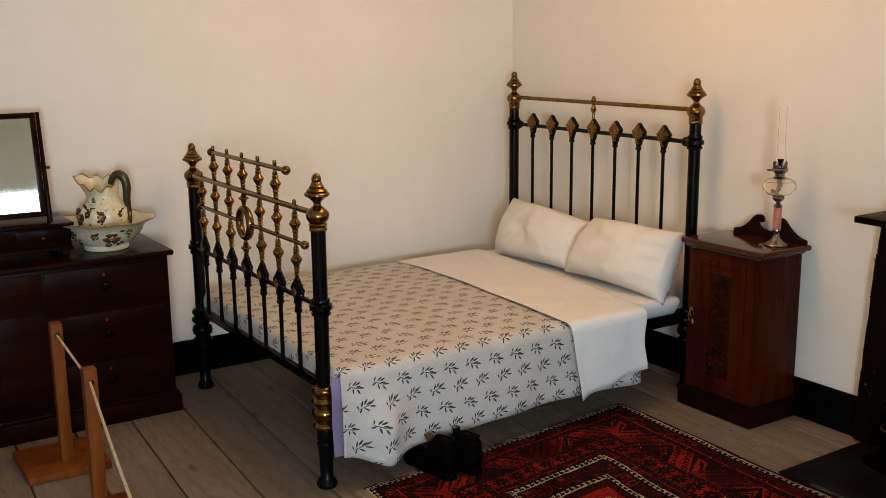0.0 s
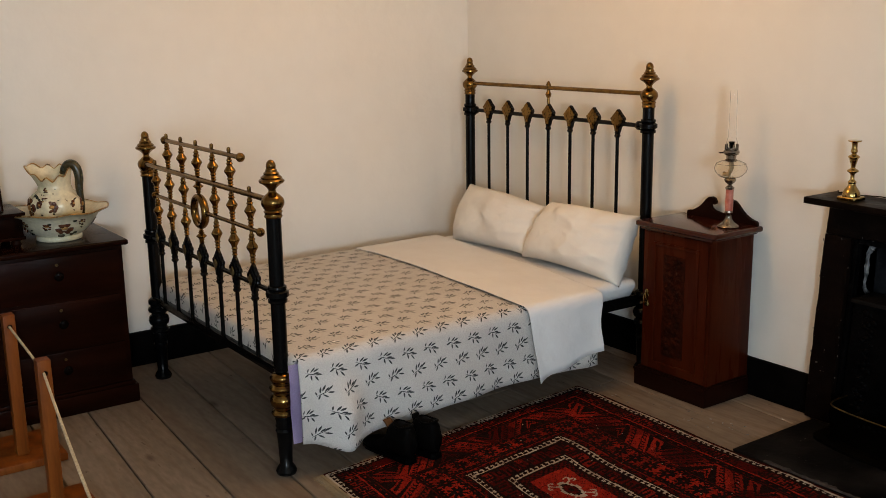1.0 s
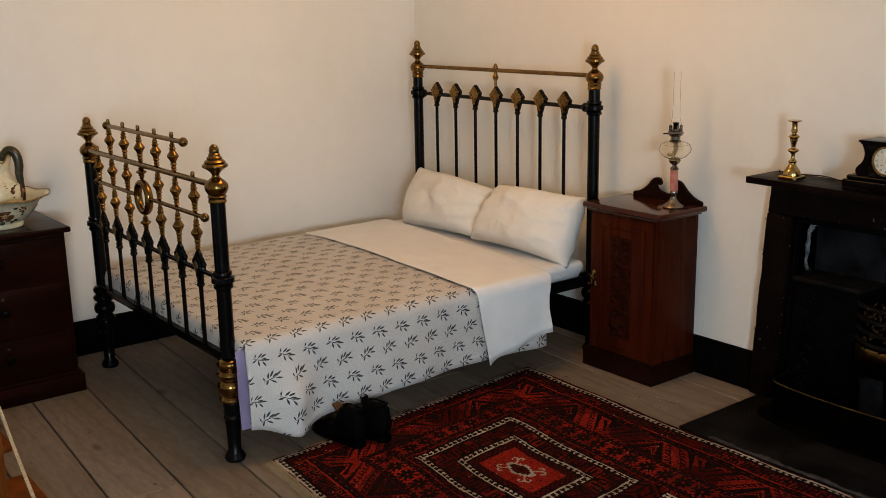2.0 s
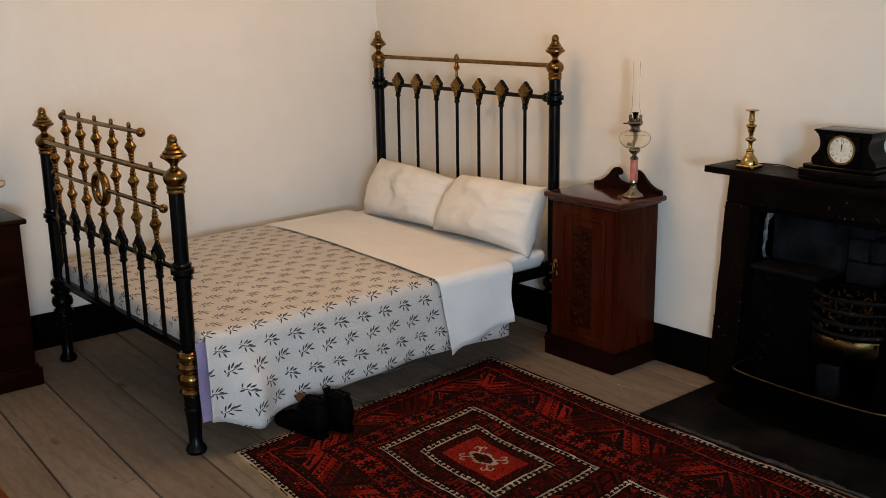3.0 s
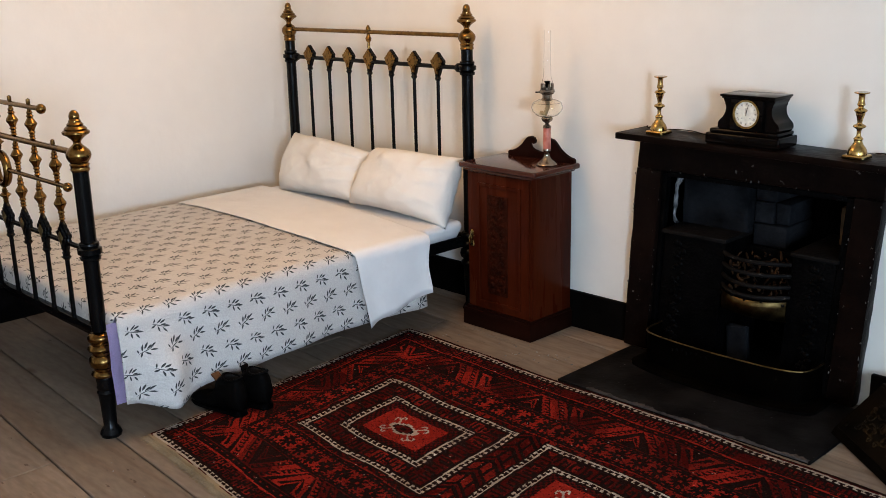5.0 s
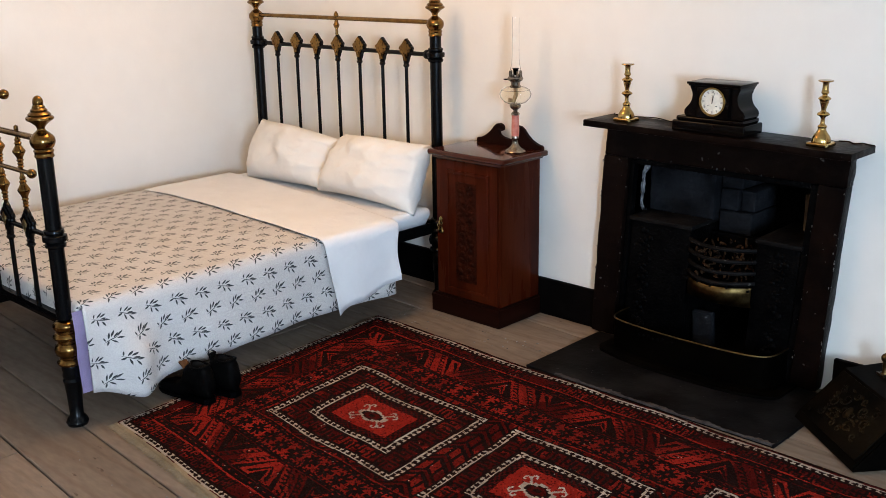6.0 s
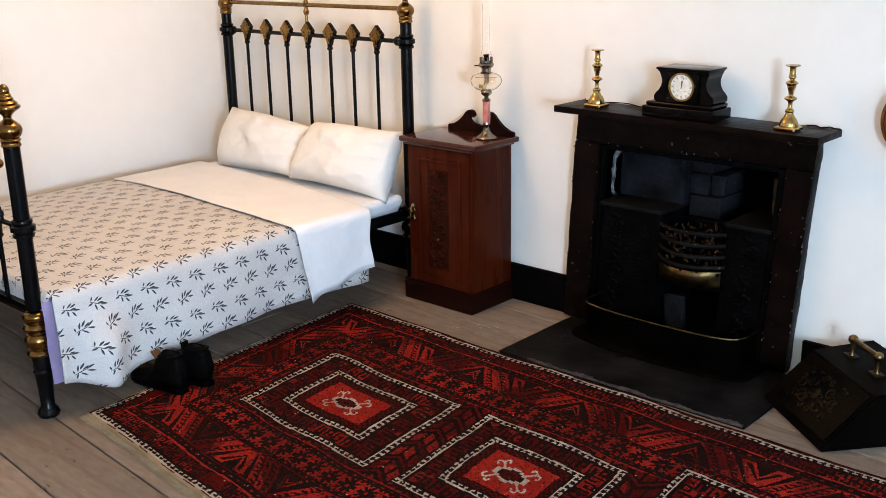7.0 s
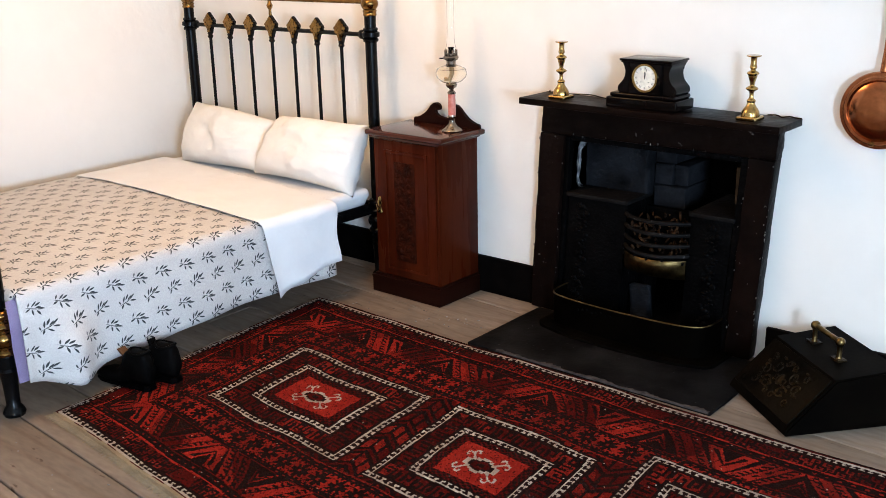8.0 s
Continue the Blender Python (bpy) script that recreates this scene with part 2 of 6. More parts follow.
def sprig_cotton():
    """Cream quilted cotton printed with half-drop rows of small dark sprigs."""
    m = material("sprigged_cotton", (0.55, 0.525, 0.50), 0.9, second=(0.505, 0.478, 0.45), scale=5, grain=260, bump=0.15, depth=0.001)
    t = m.node_tree
    n, link = t.nodes, t.links.new

    def op(kind, a, b=None, c=None):
        node = n.new("ShaderNodeMath")
        node.operation = kind
        for k, v in enumerate((a, b, c)):
            if v is None:
                continue
            if isinstance(v, (int, float)):
                node.inputs[k].default_value = v
            else:
                link(v, node.inputs[k])
        return node.outputs[0]
    uv = n.new("ShaderNodeUVMap")
    sep = n.new("ShaderNodeSeparateXYZ")
    stray, shift = n.new("ShaderNodeTexNoise"), n.new("ShaderNodeVectorMath")
    stray.inputs["Scale"].default_value, stray.inputs["Detail"].default_value = 9, 1
    link(uv.outputs[0], stray.inputs["Vector"])
    shift.operation = "MULTIPLY_ADD"
    shift.inputs[1].default_value = (0.018, 0.018, 0)
    link(stray.outputs["Color"], shift.inputs[0])
    link(uv.outputs[0], shift.inputs[2])
    link(shift.outputs[0], sep.inputs[0])
    wide, high = 0.106, 0.0770
    down = op("DIVIDE", op("ADD", sep.outputs[1], 0.048), high)
    row = op("FLOOR", down)
    odd = op("MODULO", op("ABSOLUTE", row), 2)
    u = op("SUBTRACT", op("FRACT", op("ADD", op("SUBTRACT", op("DIVIDE", sep.outputs[0], wide), 0.34), op("MULTIPLY", row, 0.62))), 0.5)
    v = op("SUBTRACT", op("FRACT", down), 0.5)
    x0, y0 = op("MULTIPLY", u, wide * 1.06), op("MULTIPLY", v, -high * 1.06)
    cos_t, sin_t = op("ADD", 0.70, op("MULTIPLY", odd, 0.30)), op("SUBTRACT", 0.71, op("MULTIPLY", odd, 0.71))       # every other row is turned
    x = op("SUBTRACT", op("MULTIPLY", x0, cos_t), op("MULTIPLY", y0, sin_t))
    y = op("ADD", op("MULTIPLY", x0, sin_t), op("MULTIPLY", y0, cos_t))
    total = None
    leaves = ((-0.001, -0.002, 24, 0.035, 0.0019), (-0.010, 0.012, 80, 0.0150, 0.0040), (0.003, 0.019, 62, 0.0150, 0.0042), (0.013, 0.012, 44, 0.0130, 0.0038), (0.026, 0.016, 34, 0.0160, 0.0040),
              (0.029, -0.001, -8, 0.0150, 0.0040), (0.007, -0.013, -34, 0.0140, 0.0040), (-0.016, -0.018, 66, 0.0120, 0.0040), (-0.027, -0.001, 114, 0.0095, 0.0034))
    for cx, cy, angle, a, b in leaves:
        ca, sa = math.cos(radians(angle)), math.sin(radians(angle))
        dx, dy = op("SUBTRACT", x, cx), op("SUBTRACT", y, cy)
        p = op("DIVIDE", op("ADD", op("MULTIPLY", dx, ca), op("MULTIPLY", dy, sa)), a)
        q = op("DIVIDE", op("SUBTRACT", op("MULTIPLY", dy, ca), op("MULTIPLY", dx, sa)), b)
        inside = op("SUBTRACT", 1, op("ADD", op("POWER", op("ABSOLUTE", p), 2), op("ABSOLUTE", q)))
        total = inside if total is None else op("MAXIMUM", total, inside)
    ink = n.new("ShaderNodeMapRange")
    ink.inputs["From Min"].default_value, ink.inputs["From Max"].default_value = 0.0, 0.25
    link(total, ink.inputs[0])
    b = n["Principled BSDF"]
    ground = b.inputs["Base Color"].links[0].from_socket
    mixer = n.new("ShaderNodeMix")
    mixer.data_type = "RGBA"
    link(ink.outputs[0], mixer.inputs[0])
    link(ground, mixer.inputs[6])
    mixer.inputs[7].default_value = (0.030, 0.034, 0.035, 1)
    link(mixer.outputs[2], b.inputs["Base Color"])
    # quilted ribs
    wave = n.new("ShaderNodeTexWave")
    wave.bands_direction = "Y"
    wave.inputs["Scale"].default_value, wave.inputs["Distortion"].default_value, wave.inputs["Detail"].default_value = 17, 22.0, 3
    link(uv.outputs[0], wave.inputs["Vector"])
    bp = n.new("ShaderNodeBump")
    bp.inputs["Strength"].default_value, bp.inputs["Distance"].default_value = 0.28, 0.004
    link(wave.outputs[0], bp.inputs["Height"])
    link(bp.outputs[0], b.inputs["Normal"])
    return m


SPRIG = sprig_cotton()

# ---- mesh tools ----
BASE = {}


def thing(name, base, label, category, group="", kind="", turn=None):
    """An Empty at the thing's base. Its parts are given in world places, or in its own when turn (a pose) is given."""
    ob = new(name)
    ob.empty_display_size = 0.05
    if turn is None:
        ob.location = base
        BASE[ob] = Vector(base)
    else:
        ob.matrix_world = turn
        BASE[ob] = Vector((0, 0, 0))
    return tagged(ob, label, category, group, kind)


def part(name, bm, mat, parent=None, label="", smooth=True, angle=38, uv=None):
    me = bpy.data.meshes.new(name)
    top = parent
    while top is not None and top.parent is not None:
        top = top.parent
    if top is not None and top in BASE:
        bmesh.ops.translate(bm, verts=bm.verts, vec=-BASE[top])
    bmesh.ops.recalc_face_normals(bm, faces=bm.faces)
    bm.to_mesh(me)
    bm.free()
    for m in (mat if isinstance(mat, (list, tuple)) else [mat]):
        me.materials.append(m)
    if smooth:
        me.polygons.foreach_set("use_smooth", [True] * len(me.polygons))
        me.set_sharp_from_angle(angle=radians(angle))
    ob = new(name, me)
    ob.parent = parent
    if label:
        ob["label"] = label
    return ob


def slab(x0, x1, y0, y1, z0, z1, bevel=0.0, bm=None, seg=2):
    """A box between the bounds, its edges rounded."""
    own = bmesh.new()
    bmesh.ops.create_cube(own, size=1, matrix=Matrix.Translation(((x0 + x1) / 2, (y0 + y1) / 2, (z0 + z1) / 2))
                          @ Matrix.Diagonal((abs(x1 - x0), abs(y1 - y0), abs(z1 - z0), 1)))
    if bevel:
        bmesh.ops.bevel(own, geom=own.edges[:], offset=bevel, segments=seg, affect="EDGES", profile=0.6)
    return merge(bm, own)


def merge(bm, own):
    if bm is None:
        return own
    me = bpy.data.meshes.new("joined")
    own.to_mesh(me)
    own.free()
    bm.from_mesh(me)
    bpy.data.meshes.remove(me)
    return bm


def lathe(profile, at=(0, 0, 0), seg=20, bm=None, squash=1.0):
    """Rings of (radius, height) turned round the upright through at."""
    own = bmesh.new()
    rings = []
    for r, z in profile:
        if r <= 1e-5:
            rings.append([own.verts.new((at[0], at[1], at[2] + z))])
        else:
            rings.append([own.verts.new((at[0] + r * math.cos(2 * math.pi * k / seg), at[1] + squash * r * math.sin(2 * math.pi * k / seg), at[2] + z))
                          for k in range(seg)])
    for a, b in zip(rings, rings[1:]):
        for k in range(seg):
            q = [a[k % len(a)], a[(k + 1) % len(a)], b[(k + 1) % len(b)], b[k % len(b)]]
            q = list(dict.fromkeys(q))
            if len(q) > 2:
                own.faces.new(q)
    for ring in (rings[0], rings[-1]):
        if len(ring) > 2:
            own.faces.new(ring)
    return merge(bm, own)


turn_rings = lathe


def tube(points, radius, seg=10, bm=None, closed=False):
    """A round bar along the points; radius may be one number or one for each point."""
    own = bmesh.new()
    pts = [Vector(p) for p in points]
    rs = radius if isinstance(radius, (list, tuple)) else [radius] * len(pts)
    rings, up = [], None
    for k, p in enumerate(pts):
        ahead = pts[(k + 1) % len(pts)] if closed or k + 1 < len(pts) else pts[k]
        back = pts[k - 1] if closed or k else pts[k]
        d = (ahead - back).normalized()
        if up is None:
            up = Vector((0, 0, 1)) if abs(d.z) < 0.9 else Vector((1, 0, 0))
        side = d.cross(up).normalized()
        up = side.cross(d).normalized()
        rings.append([own.verts.new(p + rs[k] * (math.cos(2 * math.pi * j / seg) * side + math.sin(2 * math.pi * j / seg) * up)) for j in range(seg)])
    pairs = list(zip(rings, rings[1:])) + ([(rings[-1], rings[0])] if closed else [])
    for a, b in pairs:
        for j in range(seg):
            own.faces.new((a[j], a[(j + 1) % seg], b[(j + 1) % seg], b[j]))
    if not closed:
        own.faces.new(rings[0])
        own.faces.new(rings[-1])
    return merge(bm, own)


def prism(outline, y0, y1, bevel=0.0, bm=None, plane="xz"):
    """An outline in the upright plane, drawn out from y0 to y1 (or, in plane yz, from x0 to x1; in xy from z0 to z1)."""
    own = bmesh.new()
    put = {"xz": lambda a, b, d: (a, d, b), "yz": lambda a, b, d: (d, a, b), "xy": lambda a, b, d: (a, b, d)}[plane]
    front = [own.verts.new(put(a, b, y0)) for a, b in outline]
    back = [own.verts.new(put(a, b, y1)) for a, b in outline]
    f0, f1 = own.faces.new(front), own.faces.new(back)
    for k in range(len(front)):
        own.faces.new((front[k], front[(k + 1) % len(front)], back[(k + 1) % len(front)], back[k]))
    if bevel:
        edges = [e for f in (f0, f1) for e in f.edges]
        bmesh.ops.bevel(own, geom=edges, offset=bevel, segments=2, affect="EDGES")
    return merge(bm, own)


def ball(at, r, bm=None, squash=(1, 1, 1), seg=14):
    own = bmesh.new()
    bmesh.ops.create_uvsphere(own, u_segments=seg, v_segments=seg // 2 + 2, radius=r, matrix=Matrix.Translation(at) @ Matrix.Diagonal((*squash, 1)))
    return merge(bm, own)


# ---- room ----
def build_room():
    w = 0.3
    floor = tagged(part("floor", slab(-0.3, ROOM_X + 0.3, ROOM_Y - 0.3, 0.6, -0.12, -0.03), UNDERFLOOR),
                   "worn bare pale timber floorboards", "floor", kind="structure")
    part_kw = dict(kind="structure")
    bm = slab(-w, 0, ROOM_Y - w, w + 0.3, -0.1, ROOM_Z)
    tagged(part("wall_west", bm, PLASTER), "uneven cream whitewashed plaster wall", "wall", **part_kw)
    # north wall with the fireplace opening and the flue behind it
    bm = slab(0, 2.56, 0, w, -0.1, ROOM_Z)
    slab(3.39, ROOM_X, 0, w, -0.1, ROOM_Z, bm=bm)
    slab(2.56, 3.39, 0, w, 0.80, ROOM_Z, bm=bm)
    tagged(part("wall_north", bm, PLASTER), "uneven cream whitewashed plaster wall behind the bed", "wall", **part_kw)
    bm = None
    for ya, yb in ((ROOM_Y - w, WIN_Y0), (WIN_Y1, SECOND_Y0), (SECOND_Y1, w)):
        bm = slab(ROOM_X, ROOM_X + w, ya, yb, -0.1, ROOM_Z, bm=bm)
    for ya, yb in ((WIN_Y0, WIN_Y1), (SECOND_Y0, SECOND_Y1)):
        slab(ROOM_X, ROOM_X + w, ya, yb, -0.1, WIN_Z0, bm=bm)
        slab(ROOM_X, ROOM_X + w, ya, yb, WIN_Z1, ROOM_Z, bm=bm)
    tagged(part("wall_east", bm, PLASTER), "plain cream plaster wall with two windows", "wall", **part_kw)
    tagged(part("wall_south", slab(0, ROOM_X, ROOM_Y - w, ROOM_Y, -0.1, ROOM_Z), PLASTER), "plain cream plaster wall", "wall", **part_kw)
    tagged(part("ceiling", slab(-w, ROOM_X + w, ROOM_Y - w, w + 0.3, ROOM_Z, ROOM_Z + 0.15), CEILING), "plain off-white plaster ceiling", "ceiling", **part_kw)
    # black skirting
    h, d = 0.172, 0.022
    for name, bm in (("baseboard", slab(0.022, 2.445, -d, 0, -0.02, h, 0.004)), ("baseboard", slab(3.50, ROOM_X, -d, 0, -0.02, h - 0.03, 0.004)),
                     ("baseboard", slab(0, d, ROOM_Y, 0, -0.02, h, 0.004))):
        tagged(part(name, bm, BLACK_PAINT), "black painted wooden skirting board", "baseboard", kind="structure")
    # windows in the east wall
    x0, x1 = ROOM_X + 0.16, ROOM_X + 0.21
    white = material("white_gloss", (0.75, 0.74, 0.70), 0.4)
    for name, ya, yb in (("window_1", WIN_Y0, WIN_Y1), ("window_2", SECOND_Y0, SECOND_Y1)):
        win = thing(name, (ROOM_X, ya, WIN_Z0), "white painted sash window with clear panes", "window", kind="structure")
        bm = slab(x0, x1, ya, ya + 0.06, WIN_Z0, WIN_Z1, 0.004)
        slab(x0, x1, yb - 0.06, yb, WIN_Z0, WIN_Z1, 0.004, bm)
        slab(x0, x1, ya + 0.06, yb - 0.06, WIN_Z0, WIN_Z0 + 0.06, 0.004, bm)
        slab(x0, x1, ya + 0.06, yb - 0.06, WIN_Z1 - 0.06, WIN_Z1, 0.004, bm)
        part("window_frame", bm, white, win)
        part("window_sill", slab(ROOM_X - 0.03, x0, ya - 0.03, yb + 0.03, WIN_Z0 - 0.025, WIN_Z0 + 0.004, 0.006), white, win)
        pane = part("pane", slab(x0 + 0.02, x0 + 0.025, ya + 0.05, yb - 0.05, WIN_Z0 + 0.05, WIN_Z1 - 0.05), CLEAR, win)
        pane.visible_shadow = False
    # ceiling lamp
    cl = thing("ceiling_lamp", (1.8, -1.45, ROOM_Z), "plain pendant lamp hanging from the ceiling", "lamp")
    part("ceiling_rose", lathe([(0.0, 0), (0.05, 0), (0.045, -0.02), (0.01, -0.03), (0, -0.03)], (1.8, -1.45, ROOM_Z)), white, cl)
    part("cord", tube([(1.8, -1.45, ROOM_Z - 0.02), (1.8, -1.45, 2.46)], 0.004, 8), BLACK_PAINT, cl)
    part("holder", lathe([(0.0, 0.06), (0.018, 0.055), (0.02, 0.0), (0, 0)], (1.8, -1.45, 2.42)), BRASS, cl)
    return floor


FLOOR = build_room()


# ---- bed ----
BX0, BX1, HEAD_Y, FOOT_Y = 0.232, 1.592, -0.16, -2.06
TOP = 0.475        # top of the bedding


def turned(points, n=3):
    """A smooth turned outline through the given (radius, height) rings."""
    out = []
    for k in range(len(points) - 1):
        p0, p1, p2, p3 = (points[min(max(j, 0), len(points) - 1)] for j in (k - 1, k, k + 1, k + 2))
        for j in range(n):
            t = j / n
            out.append(tuple(max(0.5 * (2 * b + (c - a) * t + (2 * a - 5 * b + 4 * c - d) * t * t + (3 * b - a - 3 * c + d) * t ** 3), 0) for a, b, c, d in zip(p0, p1, p2, p3)))
    return out + [points[-1]]


def finial(bm, x, y, z, k=1.0):
    """Turned brass knob: cup, neck, beaded bulb, acorn."""
    prof = [(0.0, 0), (0.033, 0), (0.036, 0.005), (0.033, 0.011), (0.033, 0.018), (0.037, 0.023), (0.032, 0.029)]
    prof += turned([(0.032, 0.030), (0.041, 0.042), (0.045, 0.056), (0.041, 0.071), (0.028, 0.084), (0.016, 0.094), (0.0145, 0.102), (0.021, 0.112), (0.036, 0.124)])
    prof += [(0.045, 0.128), (0.049, 0.132), (0.049, 0.138), (0.044, 0.142), (0.040, 0.144), (0.041, 0.149), (0.034, 0.155), (0.029, 0.158), (0.030, 0.164), (0.022, 0.170), (0.022, 0.176), (0.018, 0.180)]
    prof += turned([(0.018, 0.181), (0.019, 0.190), (0.016, 0.201), (0.009, 0.209), (0.0, 0.212)])
    return lathe([(r * k * 0.95, h * k) for r, h in prof], (x, y, z), 28, bm)


def bulb_spindle(bm, x, y, z0, z1):
    """A length of turned brass with one beaded bulb in the middle."""
    n = z1 - z0
    prof = turned([(0.006, 0.0), (0.007, 0.08), (0.012, 0.115), (0.008, 0.15), (0.011, 0.20), (0.008, 0.24), (0.013, 0.29), (0.010, 0.33), (0.015, 0.42), (0.0215, 0.50),
                   (0.0215, 0.55), (0.015, 0.63), (0.010, 0.70), (0.0135, 0.745), (0.009, 0.79), (0.011, 0.84), (0.007, 0.90), (0.006, 1.0)])
    return lathe([(0, 0)] + [(r, h * n) for r, h in prof] + [(0, n)], (x, y, z0), 16, bm)


def spade(x, y, z, s=1.0):
    """Pointed, lobed leaf-shaped casting in the plane of the bed end."""
    half = ((0.0, 1.0), (0.14, 0.86), (0.30, 0.74), (0.34, 0.62), (0.52, 0.54), (0.58, 0.40), (0.80, 0.30), (0.84, 0.14), (0.70, 0.02), (0.74, -0.14),
            (0.56, -0.28), (0.46, -0.42), (0.30, -0.56), (0.24, -0.78), (0.20, -1.0))
    pts = [(x + 0.056 * s * a, z + 0.061 * s * b) for a, b in half]
    return pts + [(2 * x - a, b) for a, b in reversed(pts[1:])]


def leaf_relief(x, y, z, size, depth, sides=(-1, 1)):
    """A leaf casting that swells to a ribbed middle, on one or both faces."""
    own = bmesh.new()
    line = spade(x, y, z, size)
    for side in sides:
        rows = []
        for k, h in ((1.0, 0.0), (0.94, 0.45), (0.70, 0.55), (0.64, 0.90), (0.36, 1.0), (0.30, 0.72), (0.10, 0.80)):
            rows.append([own.verts.new((x + (a - x) * k, y + side * (0.002 + depth * h), z + (b - z) * k)) for a, b in line])
        for p, q in zip(rows, rows[1:]):
            for j in range(len(line)):
                own.faces.new((p[j], p[(j + 1) % len(line)], q[(j + 1) % len(line)], q[j]))
        own.faces.new(rows[-1])
    return own


def build_bed():
    bed = thing("bed", (0.9, -1.1, 0), "black iron and brass Victorian double bed frame", "bed")
    step = (1.397 - 0.403) / 6
    xs = [0.403 + step * k for k in range(7)]
    # four posts
    for x, y, top, foot in ((BX0, HEAD_Y, 1.262, False), (BX1, HEAD_Y, 1.262, False), (BX0 + 0.028, FOOT_Y + 0.012, 0.982, True), (BX1, FOOT_Y, 0.982, True)):
        low = 0.405
        post = part("post", lathe([(0, low), (0.027, low), (0.027, top), (0, top)], (x, y, 0), 24), ENAMEL, bed)
        cz = 1.175 if not foot else 0.698
        part("collar", lathe([(0.027, -0.034), (0.035, -0.030), (0.036, -0.020), (0.030, -0.014), (0.042, -0.008), (0.042, 0.010), (0.031, 0.016), (0.035, 0.022), (0.034, 0.030), (0.027, 0.034)],
                            (x, y, cz), 24), ENAMEL, post)
        part("finial", finial(None, x, y, top - 0.002, 0.98 if foot else 0.96), BRASS, post, "turned brass finial")
        part("brass_sleeve", lathe([(r * 1.16, h) for r, h in [(0, 0), (0.029, 0.0), (0.036, 0.004), (0.039, 0.012), (0.036, 0.021), (0.029, 0.027), (0.029, 0.034), (0.038, 0.042), (0.042, 0.060), (0.038, 0.078), (0.029, 0.086), (0.029, 0.094),
                                    (0.039, 0.101), (0.042, 0.110), (0.039, 0.119), (0.031, 0.125), (0.031, 0.132), (0.037, 0.139), (0.039, 0.149), (0.036, 0.159), (0.029, 0.166), (0, 0.172)]], (x, y, 0.232), 24), BRASS if foot and x > 1 else ENAMEL, post, "ringed brass sleeve" if foot and x > 1 else "")
        part("foot", lathe([(0, 0), (0.036, 0), (0.040, 0.012), (0.034, 0.026), (0.024, 0.040), (0.027, 0.12), (0.031, 0.165), (0.034, 0.172), (0.029, 0.182), (0.033, 0.192), (0.030, 0.206), (0.033, 0.22), (0.03, 0.232), (0, 0.232)],
                           (x, y, 0), 24), ENAMEL, post)
    # headboard
    part("top_rail", tube([(BX0 + 0.03, HEAD_Y, 1.322), (BX1 - 0.03, HEAD_Y, 1.322)], 0.0105, 12), BRASS, bed, "brass top rail of the headboard")
    bm = tube([(BX0 + 0.02, HEAD_Y, 1.174), (BX1 - 0.02, HEAD_Y, 1.174)], 0.0105, 12)
    for sx in (BX0 + 0.05, BX1 - 0.05):
        tube([(sx - 0.022, HEAD_Y, 1.174), (sx - 0.01, HEAD_Y, 1.174), (sx + 0.01, HEAD_Y, 1.174), (sx + 0.022, HEAD_Y, 1.174)], [0.013, 0.022, 0.022, 0.013], 12, bm)
    part("cross_rail", bm, ENAMEL, bed)
    for k, x in enumerate(xs):
        rod = part("rod", tube([(x, HEAD_Y, 0.36), (x, HEAD_Y, 1.165)], 0.0085, 10), ENAMEL, bed)
        bm = prism(spade(x, HEAD_Y, 1.186, 0.90), HEAD_Y - 0.006, HEAD_Y + 0.014, 0.0015)
        lathe([(0, 0), (0.012, 0), (0.016, 0.008), (0.012, 0.016), (0.015, 0.024), (0.01, 0.03), (0, 0.03)], (x, HEAD_Y, 1.108), 12, bm)
        leaf = part("leaf_casting", bm, ENAMEL, bed)
        bm = leaf_relief(x, HEAD_Y - 0.0062, 1.187, 0.84, 0.009, (-1,))
        for q in range(7):
            a = radians(90 + (q - 3) * 42)
            ball((x + 0.020 * math.cos(a), HEAD_Y - 0.014, 1.189 + 0.024 * math.sin(a)), 0.007, bm, (0.8, 0.5, 1.3), 8)
        part("leaf_face", bm, BRASS, leaf, "dull brass leaf ornament")
    xm = xs[3]
    bm = lathe([(0, 0), (0.008, 0), (0.007, 0.03), (0.013, 0.038), (0.016, 0.05), (0.010, 0.062), (0.008, 0.075), (0.013, 0.085), (0.012, 0.10), (0.006, 0.112), (0, 0.118)], (xm, HEAD_Y, 1.24), 14)
    part("centre_knob", bm, BRASS, bed, "small brass knob")
    # footboard
    part("top_rail", tube([(0.556, FOOT_Y, 1.171), (1.325, FOOT_Y, 1.171)], 0.0095, 12), BRASS, bed, "brass top rail of the footboard")
    for x in (0.548, 1.335):
        part("ball_end", ball((x, FOOT_Y, 1.171), 0.018), BRASS, bed)
    part("middle_rail", tube([(BX0 + 0.05, FOOT_Y, 1.040), (BX1 - 0.03, FOOT_Y, 1.040)], 0.0115, 12), BRASS, bed, "brass middle rail")
    part("lower_rail", tube([(0.385, FOOT_Y, 0.908), (0.83, FOOT_Y, 0.908)], 0.0085, 12), BRASS, bed)
    part("lower_rail", tube([(0.97, FOOT_Y, 0.908), (1.468, FOOT_Y, 0.908)], 0.0085, 12), BRASS, bed)
    for x in (0.378, 1.476):
        part("ball_end", ball((x, FOOT_Y, 0.908), 0.017), BRASS, bed)
    own = bmesh.new()
    loops = []
